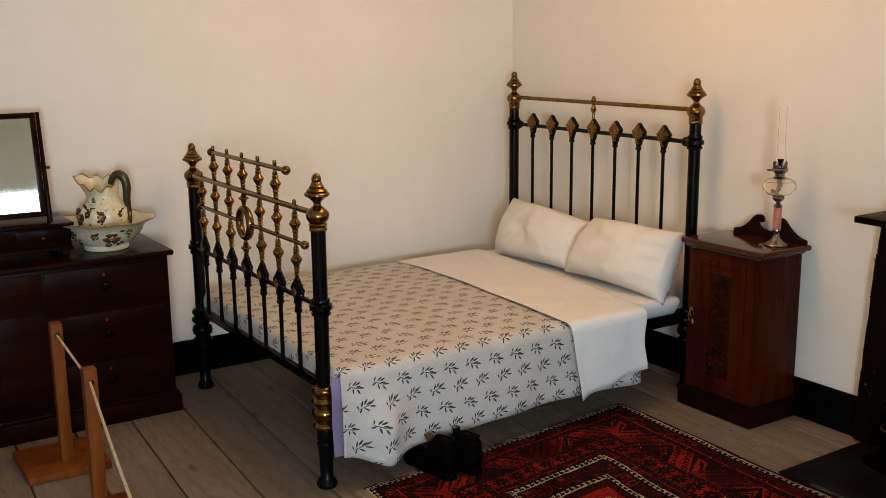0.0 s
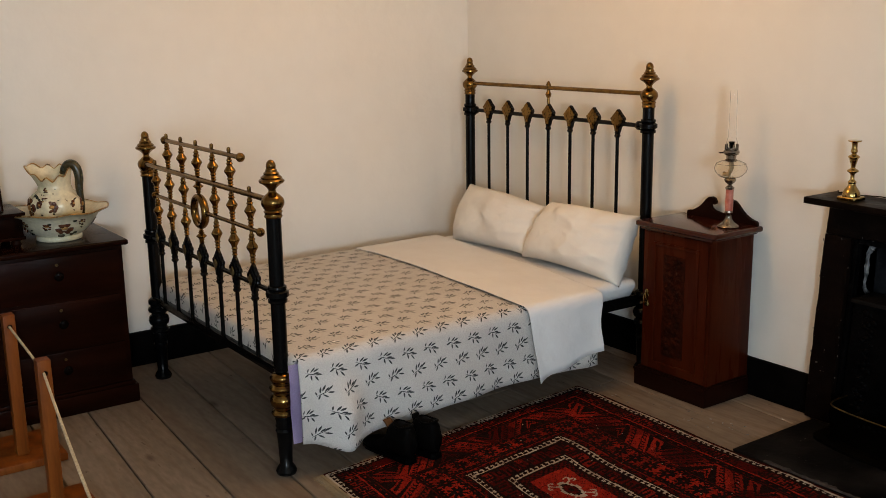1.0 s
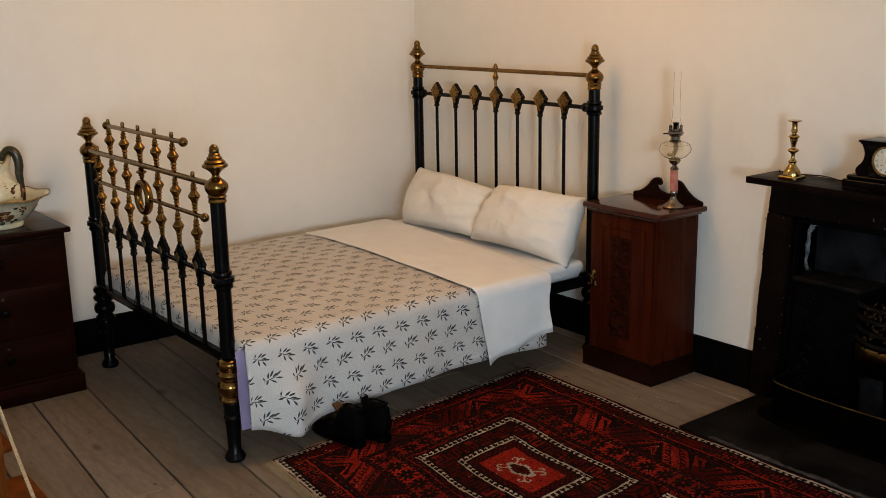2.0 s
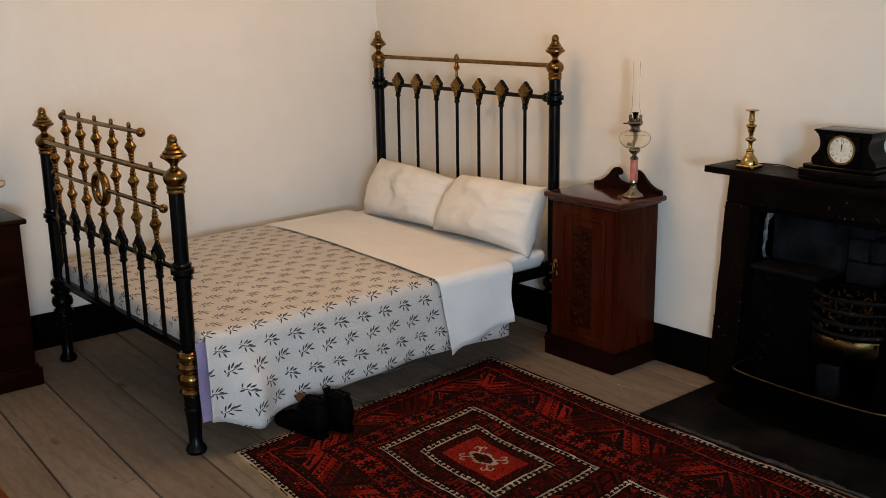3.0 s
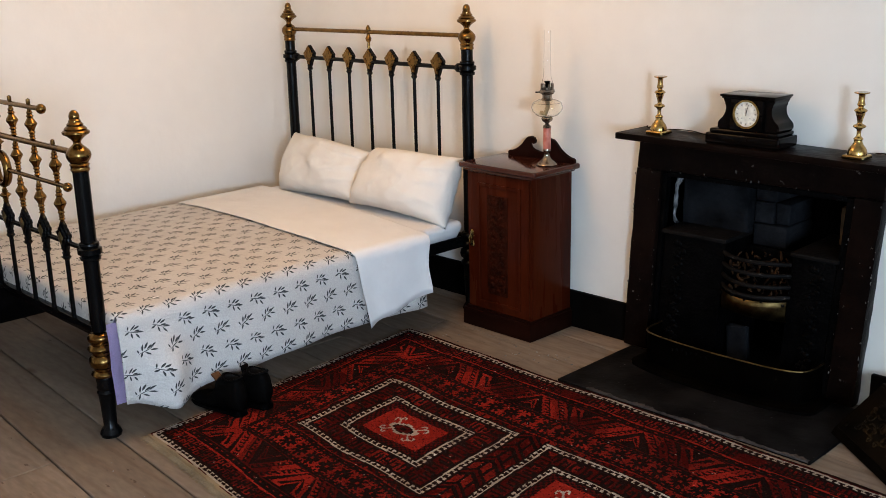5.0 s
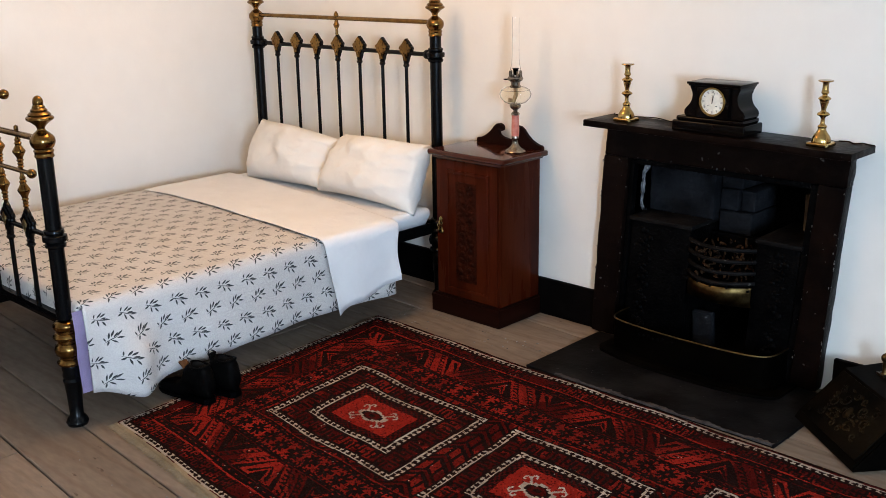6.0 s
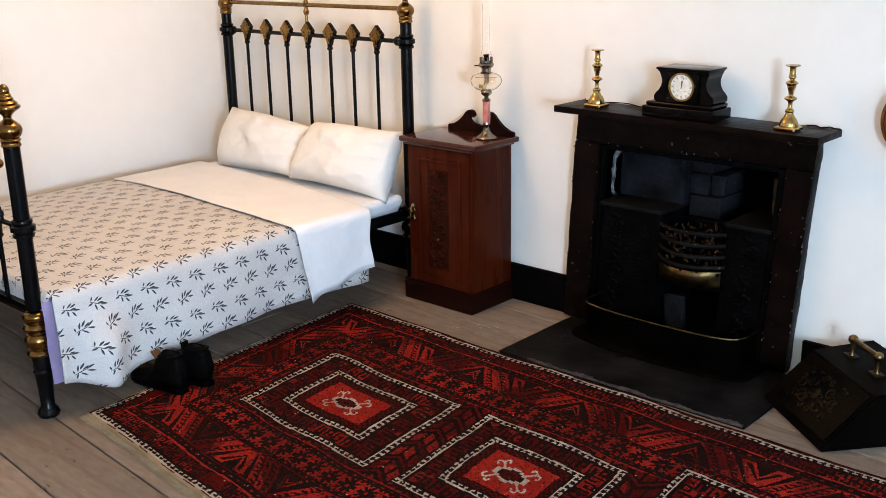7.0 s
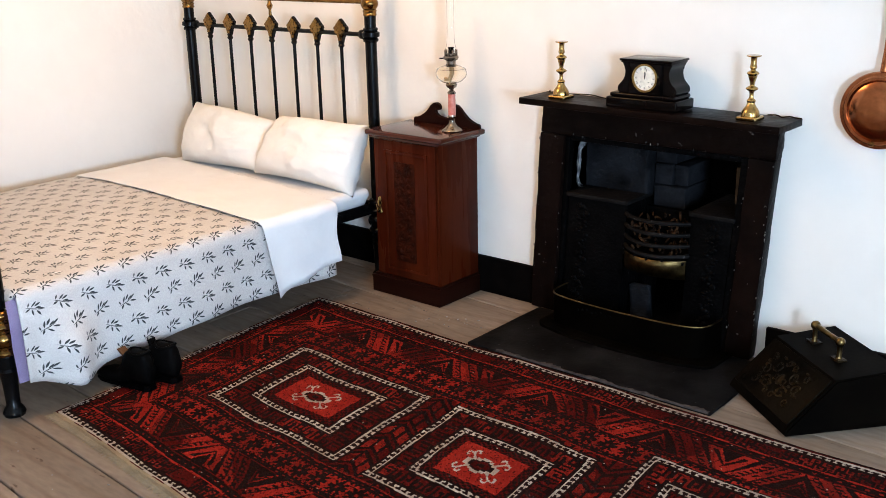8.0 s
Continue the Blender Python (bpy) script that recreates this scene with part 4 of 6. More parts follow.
def build_fireplace():
    f = thing("fireplace", (2.97, 0, 0), "black painted wooden fireplace surround with mantelshelf", "fireplace")
    yf = -0.058

    def board(x0, x1, z0, z1, y0=yf, y1=-0.002, cuts=14):
        bm = slab(x0, x1, y0, y1, z0, z1, 0.004)
        bmesh.ops.subdivide_edges(bm, edges=[e for e in bm.edges if e.calc_length() > 0.08], cuts=cuts, use_grid_fill=True)
        return lean(rough_up(rough_up(bm, 0.0030, 14), 0.0030, 38))
    part("side_panel", board(2.452, 2.570, 0.006, 0.798), SURROUND, f)
    part("side_panel", board(3.378, 3.480, 0.006, 0.798), SURROUND, f)
    part("frieze", board(2.456, 3.482, 0.800, 0.934), SURROUND, f)
    shelf = slab(2.468, 3.566, -0.211, -0.001, 0.934, 0.960, 0.003)
    bmesh.ops.subdivide_edges(shelf, edges=[e for e in shelf.edges if e.calc_length() > 0.5], cuts=14)
    for v in shelf.verts:
        v.co.z -= 0.012 * (v.co.x - 2.95)
    part("mantelshelf", rough_up(shelf, 0.0016, 10), SURROUND, f, "worn black mantelshelf")
    # paint knocked off along the edges
    rnd = random.Random(21)
    flakes = None
    for k in range(60):
        x, z = rnd.choice(((2.571, 0), (3.377, 0), (3.478, 0), (3.478, 0), (2.453, 0), (0, 0.801)))
        x, z = (x + rnd.gauss(0, 0.0035), rnd.uniform(0.08, 0.78)) if x else (rnd.uniform(2.6, 3.34), z + rnd.gauss(0.003, 0.003))
        own = ball((x, yf - 0.001, z), rnd.choice((0.0012, 0.0018, 0.0026)), None, (rnd.uniform(0.6, 1.2), 1.2, rnd.uniform(0.8, 2.4)), 6)
        flakes = merge(flakes, own)
    tagged(part("paint_chip", lean(flakes), CHIPPED, f, "pale chips where paint has worn off"), kind="stuff")
    # iron inner frame
    part("inner_frame", lean(slab(2.571, 2.592, -0.040, -0.006, 0.012, 0.790, 0.003)), IRON, f)
    part("inner_frame", lean(slab(3.345, 3.377, -0.040, -0.006, 0.012, 0.790, 0.003)), IRON, f)
    part("inner_frame", lean(slab(2.593, 3.344, -0.040, -0.006, 0.775, 0.796, 0.003)), IRON, f)

    # recess of sooty blocks
    r = thing("chimney_recess", (2.97, 0.2, 0), "soot-blackened brick chimney recess", "chimney", kind="structure")
    bm = slab(2.40, 2.56, 0.002, 0.42, -0.05, 1.3)
    slab(3.39, 3.55, 0.002, 0.42, -0.05, 1.3, bm=bm)
    slab(2.40, 3.55, 0.40, 0.50, -0.05, 1.3, bm=bm)
    slab(2.56, 3.39, 0.002, 0.40, 1.0, 1.3, bm=bm)
    part("flue", bm, DEEP_SOOT, r)
    for a, b, c, d, y in ((2.594, 2.900, 0.540, 0.800, 0.105), (2.904, 3.000, 0.684, 0.790, 0.158), (2.904, 2.985, 0.594, 0.680, 0.156), (2.989, 3.050, 0.594, 0.680, 0.172), (2.904, 3.050, 0.500, 0.590, 0.150)):
        blk = slab(a, b, y, 0.38, c, d, 0.016 if b - a > 0.2 else 0.007, seg=3)
        part("stone", rough_up(blk, 0.004, 12), SOOT, r, smooth=True)
    rnd = random.Random(8)

    def ribbon(line, widths, y, n=7):
        """A ragged, flat smear of mortar along a line."""
        own = bmesh.new()
        line = turned(line, n)
        rows = []
        for k, (x, z) in enumerate(line):
            a, b = line[max(k - 1, 0)], line[min(k + 1, len(line) - 1)]
            t = Vector((b[0] - a[0], b[1] - a[1])).normalized()
            f = k / (len(line) - 1) * (len(widths) - 1)
            w = widths[int(f)] + (widths[min(int(f) + 1, len(widths) - 1)] - widths[int(f)]) * (f % 1)
            p, q = w * rnd.uniform(0.55, 1.35), w * rnd.uniform(0.55, 1.35)
            rows.append([own.verts.new((x - t.y * e, y + d, z + t.x * e)) for e, d in ((-p, 0.012), (-0.6 * p, 0), (0.6 * q, -0.002), (q, 0.012))])
        for a, b in zip(rows, rows[1:]):
            for k in range(3):
                own.faces.new((a[k], a[k + 1], b[k + 1], b[k]))
        return rough_up(own, 0.003, 60)
    part("mortar", ribbon([(2.608, 0.762), (2.590, 0.748), (2.578, 0.722), (2.571, 0.690), (2.570, 0.640), (2.566, 0.590), (2.570, 0.562), (2.588, 0.545), (2.612, 0.540)],
                          (0.010, 0.013, 0.011, 0.006, 0.009, 0.003, 0.007, 0.010, 0.004), 0.086), MORTAR, r, "ragged pale mortar smear")
    part("mortar", ribbon([(2.63, 0.774), (2.72, 0.768), (2.82, 0.766), (2.90, 0.762), (2.99, 0.764)], (0.001, 0.004, 0.002, 0.006, 0.004), 0.12), MORTAR, r)
    part("mortar", ribbon([(2.63, 0.548), (2.70, 0.552), (2.78, 0.560), (2.88, 0.572)], (0.002, 0.002, 0.004, 0.003), 0.12), MORTAR, r)
    part("stone", rough_up(slab(3.285, 3.315, 0.10, 0.20, 0.575, 0.720, 0.006), 0.004, 20), material("rusty_firebrick", (0.10, 0.06, 0.03), 0.85, second=(0.04, 0.03, 0.02), scale=16, spec=0.1), r)

    # hob grate
    g = thing("hob_grate", (2.97, 0, 0.012), "black cast-iron hob grate with curved bars", "grate")
    for x0, x1 in ((2.597, 2.880), (3.165, 3.340)):
        body = part("hob", lean(slab(x0, x1, -0.030, 0.30, 0.012, 0.535, 0.006)), IRON, g)
        bm = lean(slab(x0 - 0.002, x1 + 0.012, -0.050, 0.31, 0.537, 0.556, 0.006))
        part("hob_plate", bm, RUSTED, body, "iron hob plate")
        bm = None
        xc = x0 + 0.075 if x0 < 3 else x0 + 0.10
        for k in range(16):                               # cast relief column
            z = 0.07 + 0.028 * k
            for q in (-1, 0, 1):
                sz = 0.011 + 0.004 * math.sin(2.7 * k + 2 * q)
                bm = ball((xc + q * (0.017 + 0.005 * math.sin(1.9 * k)), -0.031, z + 0.009 * math.sin(3.1 * k + q)), sz, bm, (1.0, 0.55, 0.8 + 0.3 * math.sin(k + q)), 8)
        tagged(part("relief", lean(bm), IRON, body, "cast relief ornament"), kind="stuff")

    def bow(z, bulge, r, x0=2.882, x1=3.168, y=-0.03):
        return [(x0 + (x1 - x0) * k / 14, y - bulge * math.sin(math.pi * k / 14) ** 0.8, z + 0.02 * (k / 14 - 0.5) * 0) for k in range(15)]
    for z, b in ((0.500, 0.060), (0.455, 0.072), (0.410, 0.080), (0.368, 0.084)):
        part("bar", tube(bow(z, b, 0.008), 0.0085, 8), RUSTED, g)
    for k in (4, 7, 10):
        x = 2.882 + 0.286 * k / 14
        part("stud", tube([(x, -0.03 - 0.082 * math.sin(math.pi * k / 14) ** 0.8, 0.340), (x, -0.03 - 0.082 * math.sin(math.pi * k / 14) ** 0.8, 0.372)], 0.007, 8), IRON, g)
    own = bmesh.new()
    prof = [(0.352, 0.086), (0.345, 0.092), (0.330, 0.094), (0.300, 0.088), (0.278, 0.066), (0.268, 0.04)]
    rows = [[own.verts.new((2.886 + 0.278 * k / 18, -0.028 - b * math.sin(math.pi * (k + 0.6) / 19.2) ** 0.7, z)) for k in range(19)] for z, b in prof]
    for a, b in zip(rows, rows[1:]):
        for k in range(18):
            own.faces.new((a[k], a[k + 1], b[k + 1], b[k]))
    bmesh.ops.solidify(own, geom=own.faces[:], thickness=0.004)
    part("ash_apron", own, DARK_BRASS, g, "tarnished brass apron below the bars")
    part("grate_back", rough_up(slab(2.885, 3.16, 0.13, 0.16, 0.27, 0.50, 0.004), 0.003), IRON, g)
    part("grate_floor", slab(2.885, 3.16, -0.06, 0.13, 0.335, 0.345), IRON, g)
    rnd = random.Random(11)
    bm = None
    for k in range(130):
        s = rnd.uniform(0.003, 0.010)
        own = bmesh.new()
        bmesh.ops.create_icosphere(own, subdivisions=1, radius=s, matrix=Matrix.Translation((rnd.uniform(2.90, 3.15), rnd.uniform(-0.06, 0.10), rnd.uniform(0.352, 0.47) if k > 30 else rnd.uniform(0.45, 0.50)))
                                   @ Euler([rnd.uniform(0, 6) for _ in range(3)]).to_matrix().to_4x4() @ Matrix.Diagonal((rnd.uniform(1.2, 3.2), 0.9, 0.6, 1)))
        bm = merge(bm, own)
    tagged(part("cinders", bm, EMBER, smooth=False), "dead cinders and wood scraps lying in the grate", "cinders", kind="stuff")
    part("ash_stone", rough_up(rough_up(slab(2.880, 2.975, 0.02, 0.06, 0.012, 0.185, 0.020, seg=3), 0.016, 14), 0.006, 40), SOOT, g)

    # hearth slab
    own = slab(2.475, 3.545, -0.575, -0.062, -0.03, 0.010, 0.004)
    bmesh.ops.subdivide_edges(own, edges=[e for e in own.edges if e.calc_length() > 0.4], cuts=16)
    slab(2.575, 3.375, -0.060, 0.40, -0.03, 0.0105, bm=own)
    hearth = tagged(part("hearth", rough_up(own, 0.002, 8), SLATE), "worn dark slate hearth slab", "hearth", kind="structure")
    rnd = random.Random(44)
    own = bmesh.new()
    rows = []
    for k in range(91):
        x = 2.62 + 0.92 * k / 90
        w = max(0.004, 0.011 + 0.007 * math.sin(k * 0.31) + rnd.uniform(-0.006, 0.007))
        rows.append([own.verts.new((x, -0.5775, 0.006)), own.verts.new((x, -0.5765, 0.0120)), own.verts.new((x, -0.574 + 0.5 * w, 0.0128)), own.verts.new((x, -0.574 + w, 0.0112))])
    for p, q in zip(rows, rows[1:]):
        for j in range(3):
            own.faces.new((p[j], p[j + 1], q[j + 1], q[j]))
    part("worn_edge", rough_up(own, 0.0012, 30), WORN_SLATE, hearth, "pale chipped front edge")

    # fender
    fe = thing("fender", (2.99, -0.2, 0.01), "low black iron fender with a brass top rail", "fender")

    def line(z, out=0.0):
        return [Vector((2.632 - out, -0.075, z)), Vector((2.632 - out, -0.140, z)), Vector((2.640 - out, -0.190 - out, z)), Vector((2.675, -0.226 - out, z)), Vector((2.80, -0.250 - out, z)),
                Vector((3.0, -0.258 - out, z)), Vector((3.20, -0.250 - out, z)), Vector((3.300, -0.228 - out, z)), Vector((3.335 + out, -0.192 - out, z)), Vector((3.345 + out, -0.140, z)), Vector((3.345 + out, -0.075, z))]

    def smooth(pts, n=4):
        out = []
        for k in range(len(pts) - 1):
            p0, p1, p2, p3 = pts[max(k - 1, 0)], pts[k], pts[k + 1], pts[min(k + 2, len(pts) - 1)]
            for j in range(n):
                t = j / n
                out.append(0.5 * ((2 * p1) + (p2 - p0) * t + (2 * p0 - 5 * p1 + 4 * p2 - p3) * t * t + (3 * p1 - p0 - 3 * p2 + p3) * t ** 3))
        return out + [pts[-1]]
    part("top_rail", tube(smooth(line(0.160)), 0.0034, 8), DARK_BRASS, fe, "thin brass rail")
    a, b = smooth(line(0.0)), smooth(line(0.0, 0.012))
    own = bmesh.new()
    rows = []
    for pts, z in ((b, 0.026), (a, 0.034), (a, 0.09), (a, 0.156)):
        rows.append([own.verts.new((p.x, p.y, z)) for p in pts])
    for p, q in zip(rows, rows[1:]):
        for k in range(len(p) - 1):
            own.faces.new((p[k], p[k + 1], q[k + 1], q[k]))
    bmesh.ops.solidify(own, geom=own.faces[:], thickness=0.003)
    part("sheet", own, SCUTTLE_BLACK, fe)
    c, d = smooth(line(0.0, 0.045)), smooth(line(0.0, -0.02))
    own = bmesh.new()
    rows = [[own.verts.new((p.x, p.y, z)) for p in pts] for pts, z in ((d, 0.012), (c, 0.012), (c, 0.024), (d, 0.027))]
    for p, q in zip(rows, rows[1:] + rows[:1]):
        for k in range(len(p) - 1):
            own.faces.new((p[k], p[k + 1], q[k + 1], q[k]))
    part("base", own, SCUTTLE_BLACK, fe)
    bm = None
    for k in range(8):
        bm = ball((2.80 + 0.022 * k, -0.256 - 0.001 * (k % 2), 0.128 + 0.004 * (k % 3)), 0.006, bm, (1, 0.4, 1), 6)
    part("mount", bm, IRON, fe)


build_fireplace()


# ---- on and beside the mantel ----
def build_candlestick(x, y, z, label):
    c = thing("candlestick", (x, y, z), label, "candlestick", "pair on the mantelshelf")
    own = bmesh.new()
    rows = []
    for s, h, cut in ((0.038, 0.0, 0.86), (0.039, 0.002, 0.86), (0.039, 0.009, 0.86), (0.036, 0.013, 0.84), (0.030, 0.014, 0.80)):
        rows.append([own.verts.new((x + s * a, y + s * b, z + h)) for a, b in ((-cut, -1), (cut, -1), (1, -cut), (1, cut), (cut, 1), (-cut, 1), (-1, cut), (-1, -cut))])
    for p, q in zip(rows, rows[1:]):
        for k in range(8):
            own.faces.new((p[k], p[(k + 1) % 8], q[(k + 1) % 8], q[k]))
    own.faces.new(rows[0])
    own.faces.new(rows[-1])
    dome = turned([(0.033, 0.013), (0.033, 0.018), (0.031, 0.028), (0.026, 0.038), (0.019, 0.047), (0.0145, 0.056), (0.0130, 0.064)])
    lathe([(0, 0.013)] + dome + [(0, 0.064)], (x, y, z), 28, own)
    part("base", own, BRIGHT_BRASS, c, "square brass foot with a bell-shaped dome", angle=30)
    prof = turned([(0.014, 0.062), (0.016, 0.068), (0.012, 0.073), (0.008, 0.078), (0.0075, 0.092), (0.010, 0.100), (0.019, 0.106), (0.022, 0.110), (0.018, 0.115), (0.009, 0.120), (0.0085, 0.126), (0.011, 0.138),
                   (0.015, 0.150), (0.016, 0.156), (0.020, 0.161), (0.022, 0.164), (0.017, 0.169), (0.009, 0.174), (0.009, 0.178), (0.013, 0.183), (0.0125, 0.188), (0.0105, 0.196), (0.0105, 0.212), (0.012, 0.219)])
    part("stem", lathe([(0, 0.062)] + prof + [(0, 0.219)], (x, y, z), 24), BRIGHT_BRASS, c)
    part("drip_pan", lathe([(0.010, 0.218), (0.024, 0.222), (0.026, 0.224), (0.025, 0.2265), (0.010, 0.226)], (x, y, z), 24), BRIGHT_BRASS, c)
    return c


def mantel_z(x):
    return 0.960 - 0.012 * (x - 2.95) + 0.0015


build_candlestick(2.624, -0.136, mantel_z(2.60), "polished brass candlestick on the mantelshelf beside the cupboard end")
build_candlestick(3.426, -0.136, mantel_z(3.41), "polished brass candlestick on the mantelshelf above the coal box")


def build_clock():
    z, y0, y1 = mantel_z(2.99), -0.189, -0.045
    c = thing("mantel_clock", (2.99, -0.1, z), "black marble mantel clock with cream dial", "clock")
    bm = slab(2.864, 3.163, y0, y1, z, z + 0.040, 0.007, seg=3)
    slab(2.876, 3.151, y0 + 0.008, y1 - 0.004, z + 0.040, z + 0.056, 0.0075, bm, 3)
    part("base", bm, MARBLE, c, "stepped black marble base")
    half = turned([(0.116, 0.056), (0.122, 0.062), (0.124, 0.074), (0.117, 0.088), (0.104, 0.100), (0.095, 0.116), (0.092, 0.134), (0.094, 0.150), (0.101, 0.163), (0.104, 0.172)])
    line = [(3.026 - a, z + b) for a, b in half] + [(3.026 + a, z + b) for a, b in reversed(half)]
    part("case", prism(line, y0 + 0.022, y1 - 0.010, 0.002), MARBLE, c)
    bm = slab(2.918, 3.138, y0 + 0.002, y1 - 0.004, z + 0.178, z + 0.187, 0.003)
    slab(2.923, 3.133, y0 + 0.007, y1 - 0.007, z + 0.171, z + 0.178, 0.003, bm)
    part("cap", bm, MARBLE, c)
    part("front_block", slab(3.024 - 0.064, 3.024 + 0.066, y0 + 0.008, y0 + 0.030, z + 0.056, z + 0.171, 0.004), MARBLE, c)
    xc, zc, yd = 3.028, z + 0.119, y0 + 0.006

    def disc(r0, r1, ya, yb):
        own = bmesh.new()
        rows = []
        for r, y in ((r0, ya), (r1, ya), (r1, yb), (r0, yb)):
            rows.append([own.verts.new((xc + r * math.sin(2 * math.pi * k / 40), y, zc + r * math.cos(2 * math.pi * k / 40))) for k in range(40)])
        for p, q in zip(rows, rows[1:] + rows[:1]):
            for k in range(40):
                own.faces.new((p[k], p[(k + 1) % 40], q[(k + 1) % 40], q[k]))
        return own
    part("bezel", disc(0.046, 0.053, yd - 0.006, yd + 0.004), BRIGHT_BRASS, c, "brass bezel")
    own = lathe([(0, 0), (0.0465, 0.0), (0.0465, 0.004), (0.030, 0.0045), (0, 0.0045)], (0, 0, 0), 40)
    own.transform(Matrix.Translation((xc, yd + 0.0035, zc)) @ Euler((radians(90), 0, 0)).to_matrix().to_4x4())
    dial = part("dial", own, DIAL, c, "cream dial with black roman numerals")

    def stroke(a, r0, r1, w, off=0.0, ydepth=0.0028):
        own = bmesh.new()
        s, k = math.sin(a), math.cos(a)
        vs = []
        for r, e in ((r0, -w), (r0, w), (r1, w), (r1, -w)):
            vs.append(own.verts.new((xc + r * s + (e + off) * k, yd - ydepth, zc + r * k - (e + off) * s)))
        own.faces.new(vs)
        bmesh.ops.solidify(own, geom=own.faces[:], thickness=0.0006)
        return own
    for hour in range(1, 13):
        a = 2 * math.pi * hour / 12
        count = {1: 1, 2: 2, 3: 3, 4: 4, 5: 2, 6: 3, 7: 4, 8: 5, 9: 3, 10: 2, 11: 3, 12: 4}[hour]
        bm = None
        for k in range(count):
            bm = merge(bm, stroke(a, 0.033, 0.042, 0.00045, (k - (count - 1) / 2) * 0.0024))
        part("numeral", bm, INK, dial, smooth=False)
    part("hour_arm", stroke(radians(-3), -0.004, 0.024, 0.0013, 0, 0.0040), INK, dial, smooth=False)
    part("minute_arm", stroke(radians(14), -0.006, 0.036, 0.0009, 0, 0.0052), INK, dial, smooth=False)
    for s in (-1, 1):
        part("winding_hole", lathe([(0, 0), (0.0032, 0.0), (0.0032, 0.002), (0, 0.002)], (xc + s * 0.017, yd - 0.004, zc - 0.016), 12, squash=0.6), INK, dial)


build_clock()


def build_warming_pan():
    x, z = 3.838, 1.012
    w = thing("warming_pan", (x, -0.03, z), "round copper warming pan hanging on the wall", "warming pan")
    rot = Matrix.Translation((x, -0.012, z)) @ Euler((radians(90), 0, 0)).to_matrix().to_4x4()
    bm = lathe([(0, 0), (0.108, 0.0), (0.122, 0.012), (0.128, 0.030), (0.131, 0.036), (0.128, 0.043), (0.118, 0.044), (0.113, 0.050), (0.104, 0.050), (0.100, 0.044), (0.094, 0.049), (0.060, 0.054), (0, 0.056)], (0, 0, 0), 48)
    bm.transform(rot)
    lid = part("pan", bm, COPPER, w)
    bm = lathe([(0, 0), (0.008, 0.0), (0.010, 0.004), (0.006, 0.010), (0, 0.012)], (0, 0, 0), 14)
    bm.transform(Matrix.Translation((x - 0.01, -0.058, z - 0.112)) @ Euler((radians(90), 0, 0)).to_matrix().to_4x4())
    part("knob", bm, BRASS, lid, "small brass knob")
    part("socket", tube([(x, -0.035, z + 0.122), (x + 0.002, -0.035, z + 0.19), (x + 0.004, -0.034, z + 0.26)], [0.016, 0.012, 0.011], 12), COPPER, w)
    pts = [(x + 0.004 + 0.01 * k / 8, -0.034, z + 0.25 + 0.07 * k) for k in range(9)]
    part("handle", tube(pts, [0.011, 0.013, 0.014, 0.012, 0.013, 0.015, 0.013, 0.012, 0.014], 12), CHEST_WOOD, w, "turned dark wooden handle")


build_warming_pan()

# twine left lying at the back of the mantelshelf
pts = [(2.50 + 0.0042 * k, -0.030 - 0.012 * math.sin(k * 0.9) * (k < 16) - 0.02 * math.sin(k * 0.11), mantel_z(2.50 + 0.0042 * k) + 0.003 + 0.004 * max(math.sin(k * 0.9 + 1), 0) * (k < 16)) for k in range(84)]
tagged(part("string", tube(pts, 0.0022, 6), CHEST_WOOD), "dark twine lying along the back of the mantelshelf", "string")


pts = [(3.445 + 0.0026 * k, -0.022 - 0.006 * math.sin(k * 0.37), mantel_z(3.445 + 0.0026 * k) + 0.003 + 0.002 * math.sin(k * 0.23)) for k in range(48)]
tagged(part("string", tube(pts, 0.0026, 6), CHEST_WOOD), "dark twine lying on the end of the mantelshelf", "string")


